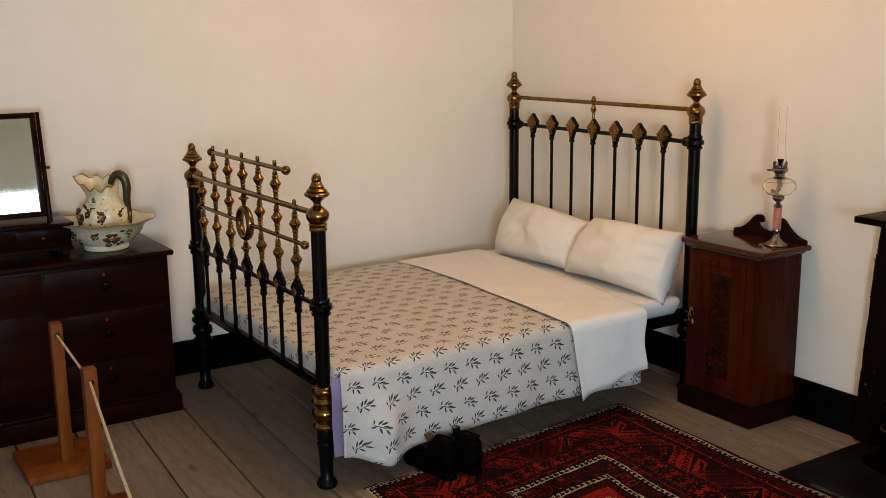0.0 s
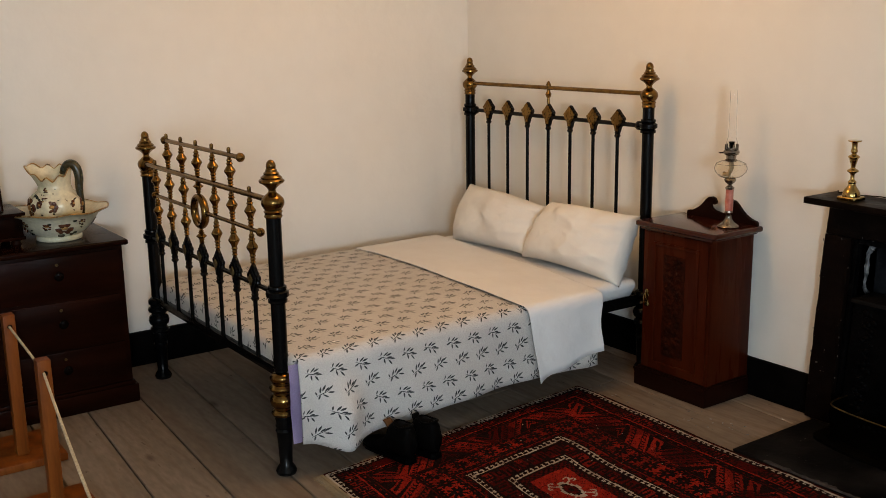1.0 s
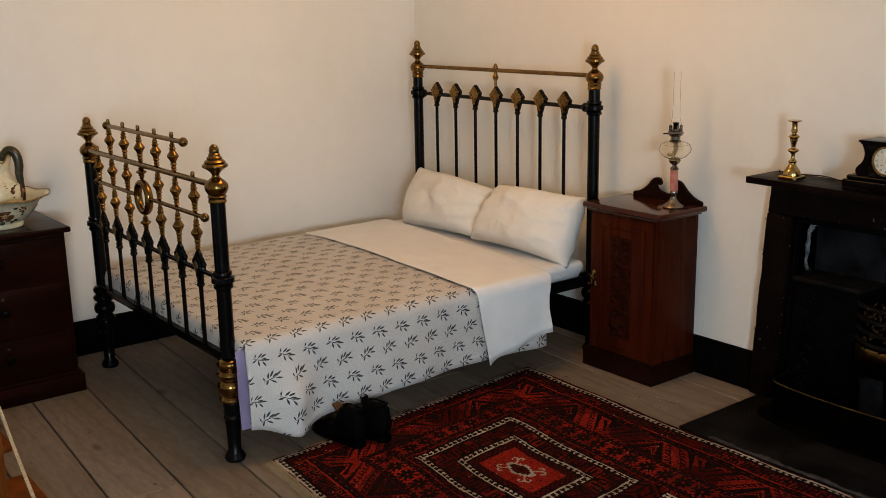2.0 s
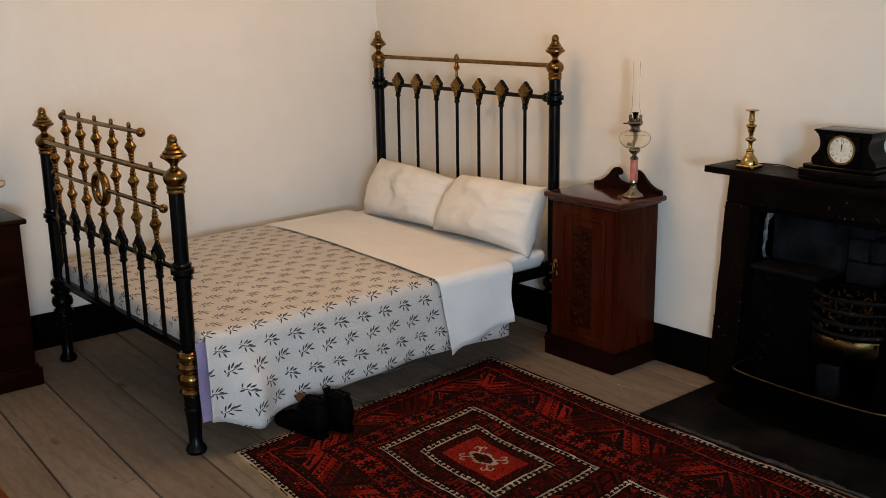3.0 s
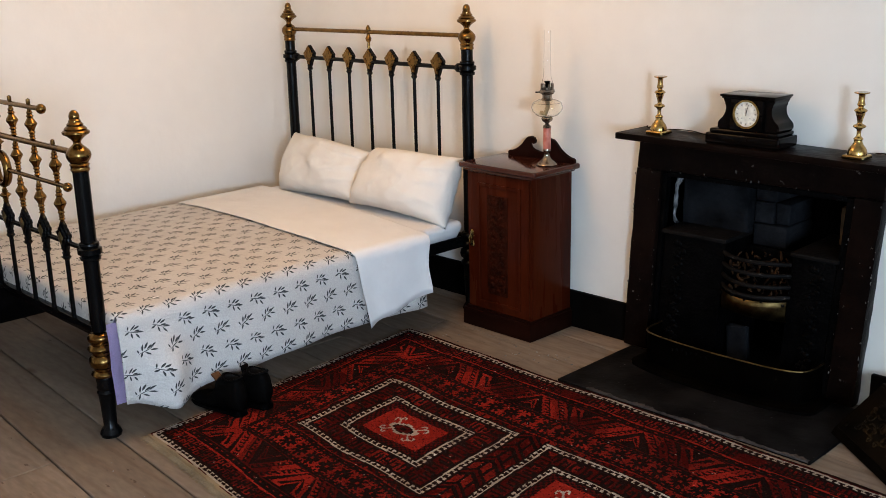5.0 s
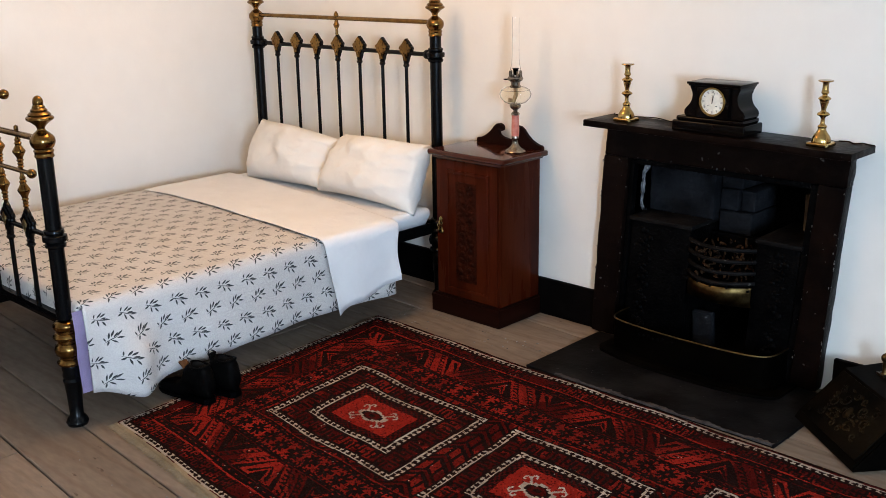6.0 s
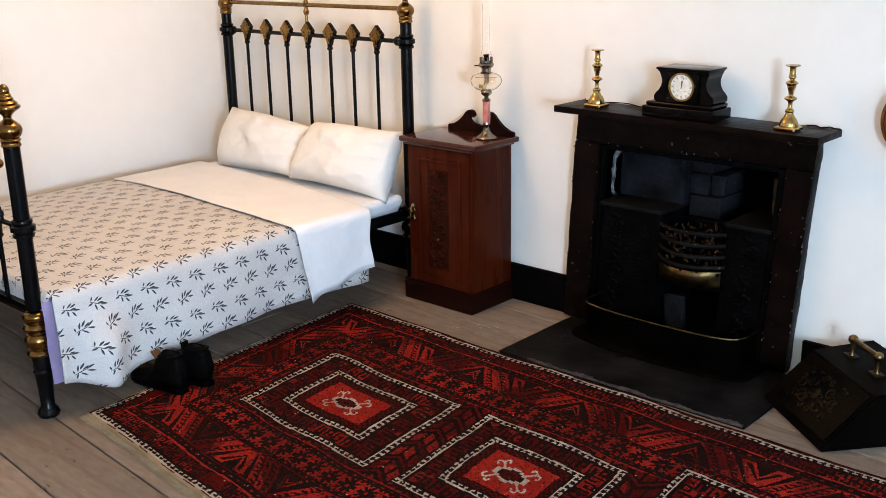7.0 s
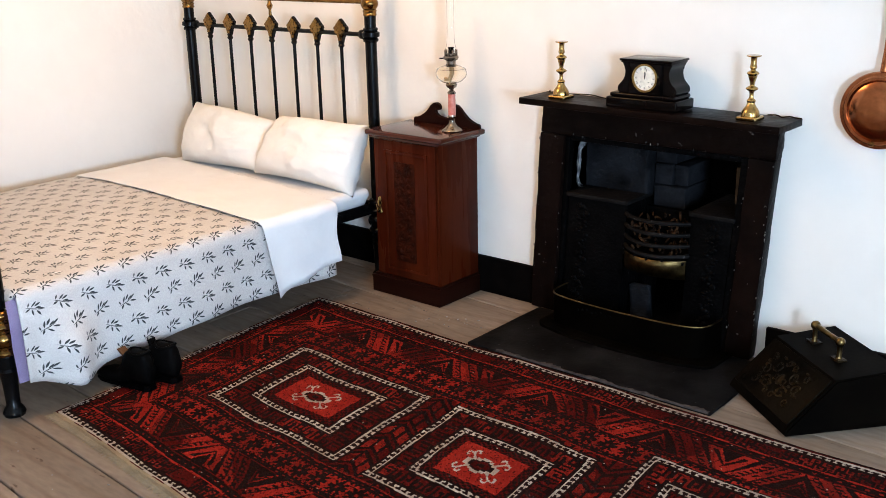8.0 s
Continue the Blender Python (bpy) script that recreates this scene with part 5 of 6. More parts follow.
def build_coal_box():
    # own frame: x across the width, y into the depth
    m = Matrix.Translation((3.492, -0.312, 0)) @ Euler((0, 0, math.atan2(-0.242, 0.289))).to_matrix().to_4x4()
    c = thing("coal_box", None, "black japanned coal box with embossed sloping lid and brass handle", "coal scuttle", turn=m)
    wd, dp = 0.412, 0.40
    side = [(0.0, 0.012), (0.010, 0.030), (0.172, 0.188), (dp, 0.206), (dp, 0.012)]
    part("body", prism(side, 0.0, wd, 0.006, plane="yz"), SCUTTLE_BLACK, c)
    part("foot", slab(0.01, wd - 0.01, 0.01, dp - 0.02, 0.0, 0.014, 0.003), SCUTTLE_BLACK, c)
    d = Vector((0, 0.162, 0.158)).normalized()
    nrm = Vector((0, -d.z, d.y))
    own = slab(0.016, wd - 0.016, 0.010, 0.216, -0.001, 0.006, 0.003)
    rnd = random.Random(3)
    frm = Matrix(((1, 0, 0, 0), (0, d.y, nrm.y, 0.010), (0, d.z, nrm.z, 0.030), (0, 0, 0, 1)))
    own.transform(frm)
    lid = part("lid", own, TARNISHED_TIN, c, "sloping lid with brown mottled gilding")
    bm = None
    for sx in (-1, 1):
        for ox, oy, turn, size in ((0.050, 0.075, 1, 0.85), (0.054, 0.146, -1, 0.8), (0.098, 0.112, 1, 0.75), (0.026, 0.112, -1, 0.5), (0.104, 0.062, -1, 0.5), (0.106, 0.164, 1, 0.5), (0.022, 0.050, 1, 0.45), (0.022, 0.176, -1, 0.45)):
            pts = []
            for k in range(20):
                a = turn * (0.6 + k * 0.40) + rnd.uniform(-0.08, 0.08)
                r = size * 0.034 * (1 - k / 23)
                pts.append((wd / 2 + sx * (ox + r * math.cos(a)), oy + r * math.sin(a) * 0.9, 0.007))
            bm = tube(pts, [0.0036 * (1 - k / 40) for k in range(20)], 6, bm)
        for k in range(14):
            bm = ball((wd / 2 + sx * rnd.uniform(0.008, 0.125), rnd.uniform(0.035, 0.190), 0.0065), 0.008, bm, (rnd.uniform(0.8, 1.6), rnd.uniform(0.5, 1.0), 0.4), 8)
    bm = ball((wd / 2, 0.112, 0.007), 0.018, bm, (1, 1.3, 0.4), 10)
    bm.transform(frm)
    part("embossed_panel", bm, EMBOSSED, lid, "embossed dull brass scrollwork")
    bm = lathe([(0, 0), (0.010, 0.001), (0.012, 0.006), (0, 0.012)], (0.05, 0.035, 0.006), 12)
    bm.transform(frm)
    part("knob", bm, SCUTTLE_BLACK, lid)
    hy, hz = 0.262, 0.192
    handle = part("handle", tube([(0.105, hy, hz + 0.067), (0.265, hy, hz + 0.067)], 0.0095, 12), DARK_BRASS, c, "brass carrying handle")
    for x in (0.105, 0.265):
        part("handle_knob", ball((x, hy, hz + 0.067), 0.017), DARK_BRASS, handle)
        part("pillar", lathe([(0, 0), (0.012, 0), (0.009, 0.01), (0.009, 0.045), (0.012, 0.055), (0, 0.06)], (x, hy, hz + 0.006), 14), DARK_BRASS, handle)
        part("mount", slab(x - 0.025, x + 0.025, hy - 0.018, hy + 0.018, hz + 0.001, hz + 0.009, 0.002), EMBOSSED, handle)


build_coal_box()


# ---- chest, mirror, wash set ----
def build_chest():
    c = thing("dressing_chest", (0.25, -2.85, 0), "dark polished mahogany dressing chest with turned knobs", "chest")
    xf, y1, y0 = 0.475, -2.262, -3.52
    part("body", slab(0.024, xf, y0, y1, 0.085, 0.722, 0.004), CHEST_WOOD, c)
    bm = slab(0.024, xf + 0.028, y0 - 0.02, y1 + 0.018, 0.0, 0.084, 0.006)
    slab(0.024, xf + 0.016, y0 - 0.01, y1 + 0.008, 0.082, 0.100, 0.006, bm)
    part("plinth", bm, CHEST_WOOD, c)
    part("top", slab(0.004, xf + 0.028, y0 - 0.025, y1 + 0.022, 0.724, 0.748, 0.009, seg=3), CHEST_WOOD, c)
    for a, b in ((y1 - 0.022, -2.785), (-3.0, y0 + 0.022)):
        for z0, z1 in ((0.522, 0.708), (0.300, 0.508), (0.108, 0.288)):
            d = part("drawer", slab(xf - 0.004, xf + 0.009, b, a, z0, z1, 0.004), CHEST_WOOD, c)
            bm = lathe([(0, 0), (0.008, 0.0), (0.008, 0.010), (0.018, 0.018), (0.020, 0.026), (0.014, 0.034), (0.004, 0.036), (0, 0.036)], (0, 0, 0), 18)
            bm.transform(Matrix.Translation((xf + 0.008, (a + b) / 2 - 0.012, (z0 + z1) / 2 + 0.012)) @ Euler((0, radians(90), 0)).to_matrix().to_4x4())
            part("knob", bm, MARBLE, d, "black turned knob")
            bm = lathe([(0, 0), (0.007, 0.0), (0.006, 0.002), (0, 0.002)], (0, 0, 0), 10)
            bm.transform(Matrix.Translation((xf + 0.009, (a + b) / 2 - 0.012, z1 - 0.035)) @ Euler((0, radians(90), 0)).to_matrix().to_4x4())
            part("keyhole", bm, DARK_BRASS, d)
    d = part("drawer", slab(xf - 0.004, xf + 0.006, -2.99, -2.797, 0.560, 0.708, 0.004), CHEST_WOOD, c)
    part("recess_door", slab(xf - 0.004, xf + 0.004, -2.99, -2.797, 0.112, 0.535, 0.004), CHEST_WOOD, c)


def build_mirror():
    z = 0.748
    m = thing("toilet_mirror", (0.25, -2.95, z), "swing dressing mirror with dark wooden frame and box base", "mirror")
    ya, yb = -2.640, -3.30
    bm = slab(0.13, 0.375, yb, ya, z + 0.045, z + 0.135, 0.004)
    slab(0.115, 0.392, yb - 0.012, ya + 0.012, z + 0.135, z + 0.150, 0.005, bm)
    slab(0.12, 0.385, yb - 0.006, ya + 0.006, z + 0.032, z + 0.046, 0.004, bm)
    part("box", bm, CHEST_WOOD, m)
    for x in (0.15, 0.355):
        for y in (ya - 0.03, yb + 0.03):
            part("foot", lathe([(0, 0), (0.016, 0), (0.022, 0.012), (0.018, 0.028), (0.024, 0.034), (0, 0.034)], (x, y, z), 14), CHEST_WOOD, m)
    for a, b in ((ya - 0.015, -2.86), (-2.875, -3.07), (-3.085, yb + 0.015)):
        d = part("drawer", slab(0.372, 0.382, b, a, z + 0.055, z + 0.126, 0.002), CHEST_WOOD, m)
        part("knob", ball((0.388, (a + b) / 2, z + 0.09), 0.008, None, (1, 1, 1), 10), BRASS, d)
    yr, yl = -2.716, -3.224
    for y in (yr + 0.012, yl - 0.012):
        part("upright", tube([(0.290, y, z + 0.148), (0.272, y, z + 0.30), (0.222, y, z + 0.610)], [0.012, 0.010, 0.008], 10), CHEST_WOOD, m)
        part("pivot", tube([(0.255, y - 0.02, z + 0.375), (0.255, y + 0.026, z + 0.375)], 0.007, 8), BRASS, m)
    tilt = Matrix.Translation((0.262, (yr + yl) / 2, z + 0.39)) @ Euler((0, radians(-7.3), 0)).to_matrix().to_4x4()
    hw, hh = (yr - yl) / 2, 0.222
    own = None
    for a, b, c, d in ((-hw, -hw + 0.024, -hh, hh), (hw - 0.024, hw, -hh, hh), (-hw + 0.024, hw - 0.024, -hh, -hh + 0.024), (-hw + 0.024, hw - 0.024, hh - 0.024, hh)):
        own = slab(-0.012, 0.012, a, b, c, d, 0.006, own)
    own.transform(tilt)
    fr = part("mirror_rim", own, CHEST_WOOD, m, "dark moulded wooden rim")
    own = slab(-0.004, 0.003, -hw + 0.020, hw - 0.020, -hh + 0.020, hh - 0.020)
    own.transform(tilt)
    part("glass", own, SILVERED, fr, "old silvered mirror glass", smooth=False)


def china_ring(at, prof, lobes, amount, seg=72, bm=None):
    own = bmesh.new()
    rows = []
    for r, h, w in prof:
        rows.append([own.verts.new((at[0] + r * (1 + w * amount * math.cos(lobes * 2 * math.pi * k / seg)) * math.cos(2 * math.pi * k / seg),
                                    at[1] + r * (1 + w * amount * math.cos(lobes * 2 * math.pi * k / seg)) * math.sin(2 * math.pi * k / seg),
                                    at[2] + h + 0.004 * w * math.cos(lobes * 2 * math.pi * k / seg))) for k in range(seg)])
    for a, b in zip(rows, rows[1:]):
        for k in range(seg):
            own.faces.new((a[k], a[(k + 1) % seg], b[(k + 1) % seg], b[k]))
    own.faces.new(rows[0])
    own.faces.new(rows[-1])
    return merge(bm, own)


def posy(at, radius, turn, h, size, seed, owner):
    """A painted spray: full flowers with a gold eye, small buds and leaves, as low glaze relief on a curved pot."""
    rnd = random.Random(seed)

    def spot(a, hh, s, bm, k=(0.25, 1, 1)):
        r = radius(at[2] + hh)
        own = ball((0, 0, 0), s, None, k, 8)
        own.transform(Matrix.Translation((at[0] + r * math.cos(a), at[1] + r * math.sin(a), at[2] + hh)) @ Matrix.Rotation(a, 4, "Z"))
        return merge(bm, own)
    petals = eye = leaves = None
    for da, dh, s in ((0, 0, 1.0), (-1.5, 0.25, 0.55), (1.5, 0.5, 0.5)):
        r0 = radius(at[2] + h)
        ca, ch = turn + da * size / r0, h + dh * size
        for k in range(6):
            w = k * math.pi / 3 + rnd.uniform(-0.2, 0.2)
            petals = spot(ca + 0.5 * s * size * math.cos(w) / r0, ch + 0.42 * s * size * math.sin(w), 0.34 * s * size * rnd.uniform(0.8, 1.15), petals)
        eye = spot(ca, ch, 0.30 * s * size, eye, (0.5, 1.2, 0.8))
    for k in range(9):
        w = rnd.uniform(0, 6.28)
        leaves = spot(turn + 1.7 * size * math.cos(w) / r0, h + 0.8 * size * math.sin(w), 0.20 * size * rnd.uniform(0.7, 1.3), leaves, (0.25, rnd.uniform(0.5, 1.5), rnd.uniform(0.5, 1.2)))
    part("flower", petals, PETAL, owner, "painted brown-red flowers")
    part("flower_eye", eye, GILT, owner, "gold flower centres")
    tagged(part("leaf", leaves, LEAF_GLAZE, owner, "painted green leaves"), kind="stuff")


def build_wash_set():
    x, y, z = 0.290, -2.474, 0.748
    b = thing("wash_basin", (x, y, z), "large cream china wash basin with brown flower decoration", "basin")
    outer = [(0.092, 0.0, 0), (0.098, 0.004, 0), (0.096, 0.018, 0), (0.092, 0.022, 0), (0.118, 0.040, 0.1), (0.150, 0.075, 0.3), (0.176, 0.112, 0.7), (0.208, 0.128, 1.0), (0.217, 0.131, 1.0)]
    inner = [(0.213, 0.135, 1.0), (0.196, 0.130, 0.9), (0.168, 0.112, 0.6), (0.140, 0.076, 0.3), (0.105, 0.045, 0.1), (0.05, 0.034, 0)]
    bowl = part("bowl", china_ring((x, y, z), outer + inner, 8, 0.018), CHINA, b, angle=70)
    rim = []
    for k in range(96):
        a = 2 * math.pi * k / 96
        r = 0.216 * (1 + 0.018 * math.cos(8 * a))
        rim.append((x + r * math.cos(a), y + r * math.sin(a), z + 0.134 + 0.004 * math.cos(8 * a)))
    part("rim", tube(rim, 0.0032, 6, closed=True), GILT, bowl, "brown gilt rim")

    def bowl_r(h):
        h -= z
        pts = outer[4:8]
        for (r0, h0, _), (r1, h1, _) in zip(pts, pts[1:]):
            if h <= h1:
                return r0 + (r1 - r0) * max(h - h0, 0) / (h1 - h0) - 0.002
        return pts[-1][0]
    for turn, size, seed in ((-0.08, 0.046, 1), (1.6, 0.046, 2), (-1.7, 0.046, 3)):
        posy((x, y, z), bowl_r, turn, 0.070, size, seed, bowl)
    j = thing("wash_jug", (x, y, z + 0.035), "cream china jug with brown flowers and dark green handle", "jug")
    prof = [(0.062, 0.036, 0), (0.068, 0.040, 0), (0.066, 0.050, 0), (0.092, 0.078, 0.2), (0.110, 0.115, 0.5), (0.117, 0.152, 0.8), (0.113, 0.178, 0.8), (0.092, 0.200, 0.5), (0.074, 0.216, 0.3), (0.068, 0.235, 0.2),
            (0.068, 0.255, 0.3), (0.074, 0.285, 0.6), (0.080, 0.312, 0.8)]
    own = china_ring((x, y, z), prof + [(0.077, 0.313, 0.8), (0.069, 0.290, 0.5), (0.064, 0.262, 0.2), (0.060, 0.240, 0.1), (0.05, 0.20, 0)], 10, 0.03)
    ang = radians(-118)                       # the spout's side
    for v in own.verts:
        h = v.co.z - z
        if h > 0.235:
            f = (h - 0.235) / 0.075
            a = math.atan2(v.co.y - y, v.co.x - x)
            toward = max(math.cos(a - ang), 0) ** 4
            away = max(math.cos(a - ang - math.pi), 0) ** 2
            v.co.x += f * toward * 0.036 * math.cos(ang)
            v.co.y += f * toward * 0.036 * math.sin(ang)
            v.co.z += f * (0.026 * toward - 0.010 * (1 - toward) * math.sin(a * 5) ** 2 + 0.034 * away - 0.020 - 0.020 * math.cos(a + 0.25))
    body = part("body", own, CHINA, j, angle=70)

    def jug_r(h):
        h -= z
        pts = [(r, q) for r, q, _ in prof[3:]]
        for (r0, h0), (r1, h1) in zip(pts, pts[1:]):
            if h <= h1:
                return r0 + (r1 - r0) * max(h - h0, 0) / (h1 - h0) - 0.002
        return pts[-1][0]
    for turn, hh, size, seed in ((-0.42, 0.158, 0.037, 4), (-1.45, 0.152, 0.055, 5), (0.95, 0.155, 0.040, 6), (-0.75, 0.222, 0.022, 7)):
        posy((x, y, z), jug_r, turn, hh, size, seed, body)
    # gilt lip
    lip = []
    for k in range(72):
        a = 2 * math.pi * k / 72
        toward, away = max(math.cos(a - ang), 0) ** 4, max(math.cos(a - ang - math.pi), 0) ** 2
        r = 0.080 * (1 + 0.024 * math.cos(10 * a)) + toward * 0.036
        lip.append((x + r * math.cos(a), y + r * math.sin(a), z + 0.315 + 0.005 * math.cos(10 * a) + 0.026 * toward - 0.010 * (1 - toward) * math.sin(a * 5) ** 2 + 0.034 * away - 0.020 - 0.020 * math.cos(a + 0.25)))
    part("lip", tube(lip, 0.003, 6, closed=True), GILT, body, "brown gilt lip")
    hd = Vector((math.cos(ang + math.pi), math.sin(ang + math.pi), 0))
    arch = turned([(0.040, 0.300), (0.050, 0.326), (0.068, 0.342), (0.088, 0.338), (0.101, 0.316), (0.106, 0.280), (0.103, 0.240), (0.106, 0.200), (0.112, 0.160), (0.108, 0.125)], 4)
    pts = [Vector((x, y, z)) + hd * r + Vector((0, 0, h - 0.014)) for r, h in arch]
    thick = [0.009 + 0.011 * math.sin(math.pi * min(0.15 + k / len(pts), 1.0)) ** 0.7 for k in range(len(pts))]
    part("handle", tube(pts, thick, 14), LEAF_GLAZE, j, "dark green handle")


build_chest()
build_mirror()
build_wash_set()


# ---- boots ----
def build_boot(m, label, folded=False):
    own = bmesh.new()
    secs = []
    n = 18
    # sections from toe (t=0) to heel (t=1): half width, lowest, highest
    for t, hw, lo, hi in ((0.0, 0.014, 0.016, 0.034), (0.06, 0.034, 0.013, 0.050), (0.18, 0.045, 0.012, 0.062), (0.34, 0.046, 0.012, 0.068), (0.44, 0.042, 0.013, 0.080), (0.50, 0.038, 0.014, 0.100), (0.55, 0.035, 0.018, 0.128),
                          (0.60, 0.035, 0.022, 0.168), (0.68, 0.038, 0.025, 0.182), (0.80, 0.040, 0.026, 0.180), (0.93, 0.036, 0.026, 0.184), (0.99, 0.024, 0.028, 0.160), (1.0, 0.010, 0.03, 0.10)):
        ring = []
        for k in range(n):
            a = 2 * math.pi * k / n
            s, c = math.sin(a), math.cos(a)
            ring.append(own.verts.new((-0.145 + 0.29 * t, hw * math.copysign(abs(c) ** 0.75, c), (lo + hi) / 2 + (hi - lo) / 2 * math.copysign(abs(s) ** 0.8, s))))
        secs.append(ring)
    for a, b in zip(secs, secs[1:]):
        for k in range(n):
            own.faces.new((a[k], a[(k + 1) % n], b[(k + 1) % n], b[k]))
    own.faces.new(secs[0])
    own.faces.new(secs[-1])
    rough_up(rough_up(own, 0.006, 20), 0.003, 55)
    b = thing("boot", None, label, "boot", "pair of boots", turn=m)
    part("upper", own, LEATHER, b, angle=80)
    line = [(-0.152, 0.0), (-0.140, 0.026), (-0.10, 0.044), (-0.04, 0.046), (0.02, 0.036), (0.08, 0.036), (0.13, 0.034), (0.146, 0.018)]
    line = line + [(a, -c) for a, c in reversed(line) if c]
    part("sole", prism(line, 0.003, 0.014, 0.002, plane="xy"), LEATHER, b, "worn leather sole")
    heel = [(0.075, 0.033), (0.13, 0.032), (0.146, 0.016), (0.146, -0.016), (0.13, -0.032), (0.075, -0.033)]
    part("heel", prism(heel, 0.0, 0.028, 0.002, plane="xy"), LEATHER, b)
    bm = slab(-0.005, 0.005, -0.020, 0.020, 0.0, 0.062, 0.004, seg=3)
    bm.transform(Matrix.Translation((0.034, 0, 0.128)) @ Matrix.Rotation(radians(-48 if folded else -12), 4, "Y"))
    part("tongue", bm, TAN_LEATHER if folded else LEATHER, b, "tan leather tongue folded forward" if folded else "")
    part("collar", tube([(0.048 + 0.043 * (1 - math.cos(a)), 0.034 * math.sin(a), 0.174 + 0.006 * math.cos(2 * a)) for a in [2 * math.pi * k / 24 for k in range(24)]], 0.006, 8, closed=True), LEATHER, b)
    part("opening", prism([(0.091 + 0.041 * math.cos(2 * math.pi * k / 20), 0.031 * math.sin(2 * math.pi * k / 20)) for k in range(20)], 0.150, 0.160, plane="xy"), TAN_LEATHER, b, "tan leather lining")
    for k in range(5):
        part("lace", tube([(0.006 + 0.007 * k, -0.024, 0.098 + 0.015 * k), (0.002 + 0.007 * k, 0, 0.106 + 0.015 * k), (0.006 + 0.007 * k, 0.024, 0.098 + 0.015 * k)], 0.002, 6), LEATHER, b)


build_boot(Matrix.Translation((1.703, -1.672, 0.011)) @ Euler((0, 0, radians(9))).to_matrix().to_4x4() @ Matrix.Diagonal((0.96, 0.9, 0.84, 1)), "worn black leather ankle boot standing beside the bed", True)
build_boot(Matrix.Translation((1.722, -1.578, 0.011)) @ Euler((0, 0, radians(14))).to_matrix().to_4x4() @ Matrix.Diagonal((0.96, 0.9, 0.84, 1)), "worn black leather ankle boot turned slightly outward")


# ---- rope barrier ----
def build_barrier(x, y, h, label, turn=0.0):
    p = thing("barrier_post", (x, y, 0), label, "barrier", "rope barrier")
    part("base", slab(x - 0.22, x + 0.105, y - 0.165, y + 0.145, 0.0, 0.030, 0.004), PINE, p)
    part("upright", slab(x - 0.024, x + 0.024, y - 0.022, y + 0.022, 0.030, h, 0.004), PINE, p)
    part("hole_rim", tube([(x + 0.0235, y, h - 0.045), (x + 0.0255, y, h - 0.045)], 0.009, 12), BLACK_PAINT, p)


POSTS = [(0.86, -2.836, 0.595), (1.490, -2.868, 0.592), (2.90, -3.072, 0.595)]
for k, (x, y, h) in enumerate(POSTS):
    build_barrier(x, y, h, "low varnished pine barrier post on a flat foot")
pts = []
for (xa, ya, ha), (xb, yb, hb) in zip(POSTS, POSTS[1:]):
    for k in range(12):
        t = k / 12
        pts.append((xa + (xb - xa) * t, ya + (yb - ya) * t, 0.55 - 0.02 * math.sin(math.pi * t) * ((xb - xa) > 1)))
pts.append((2.90, -3.072, 0.55))
tagged(part("barrier_rope", tube(pts, 0.0045, 8), ROPE), "thin cream cotton rope strung through barrier posts", "rope")


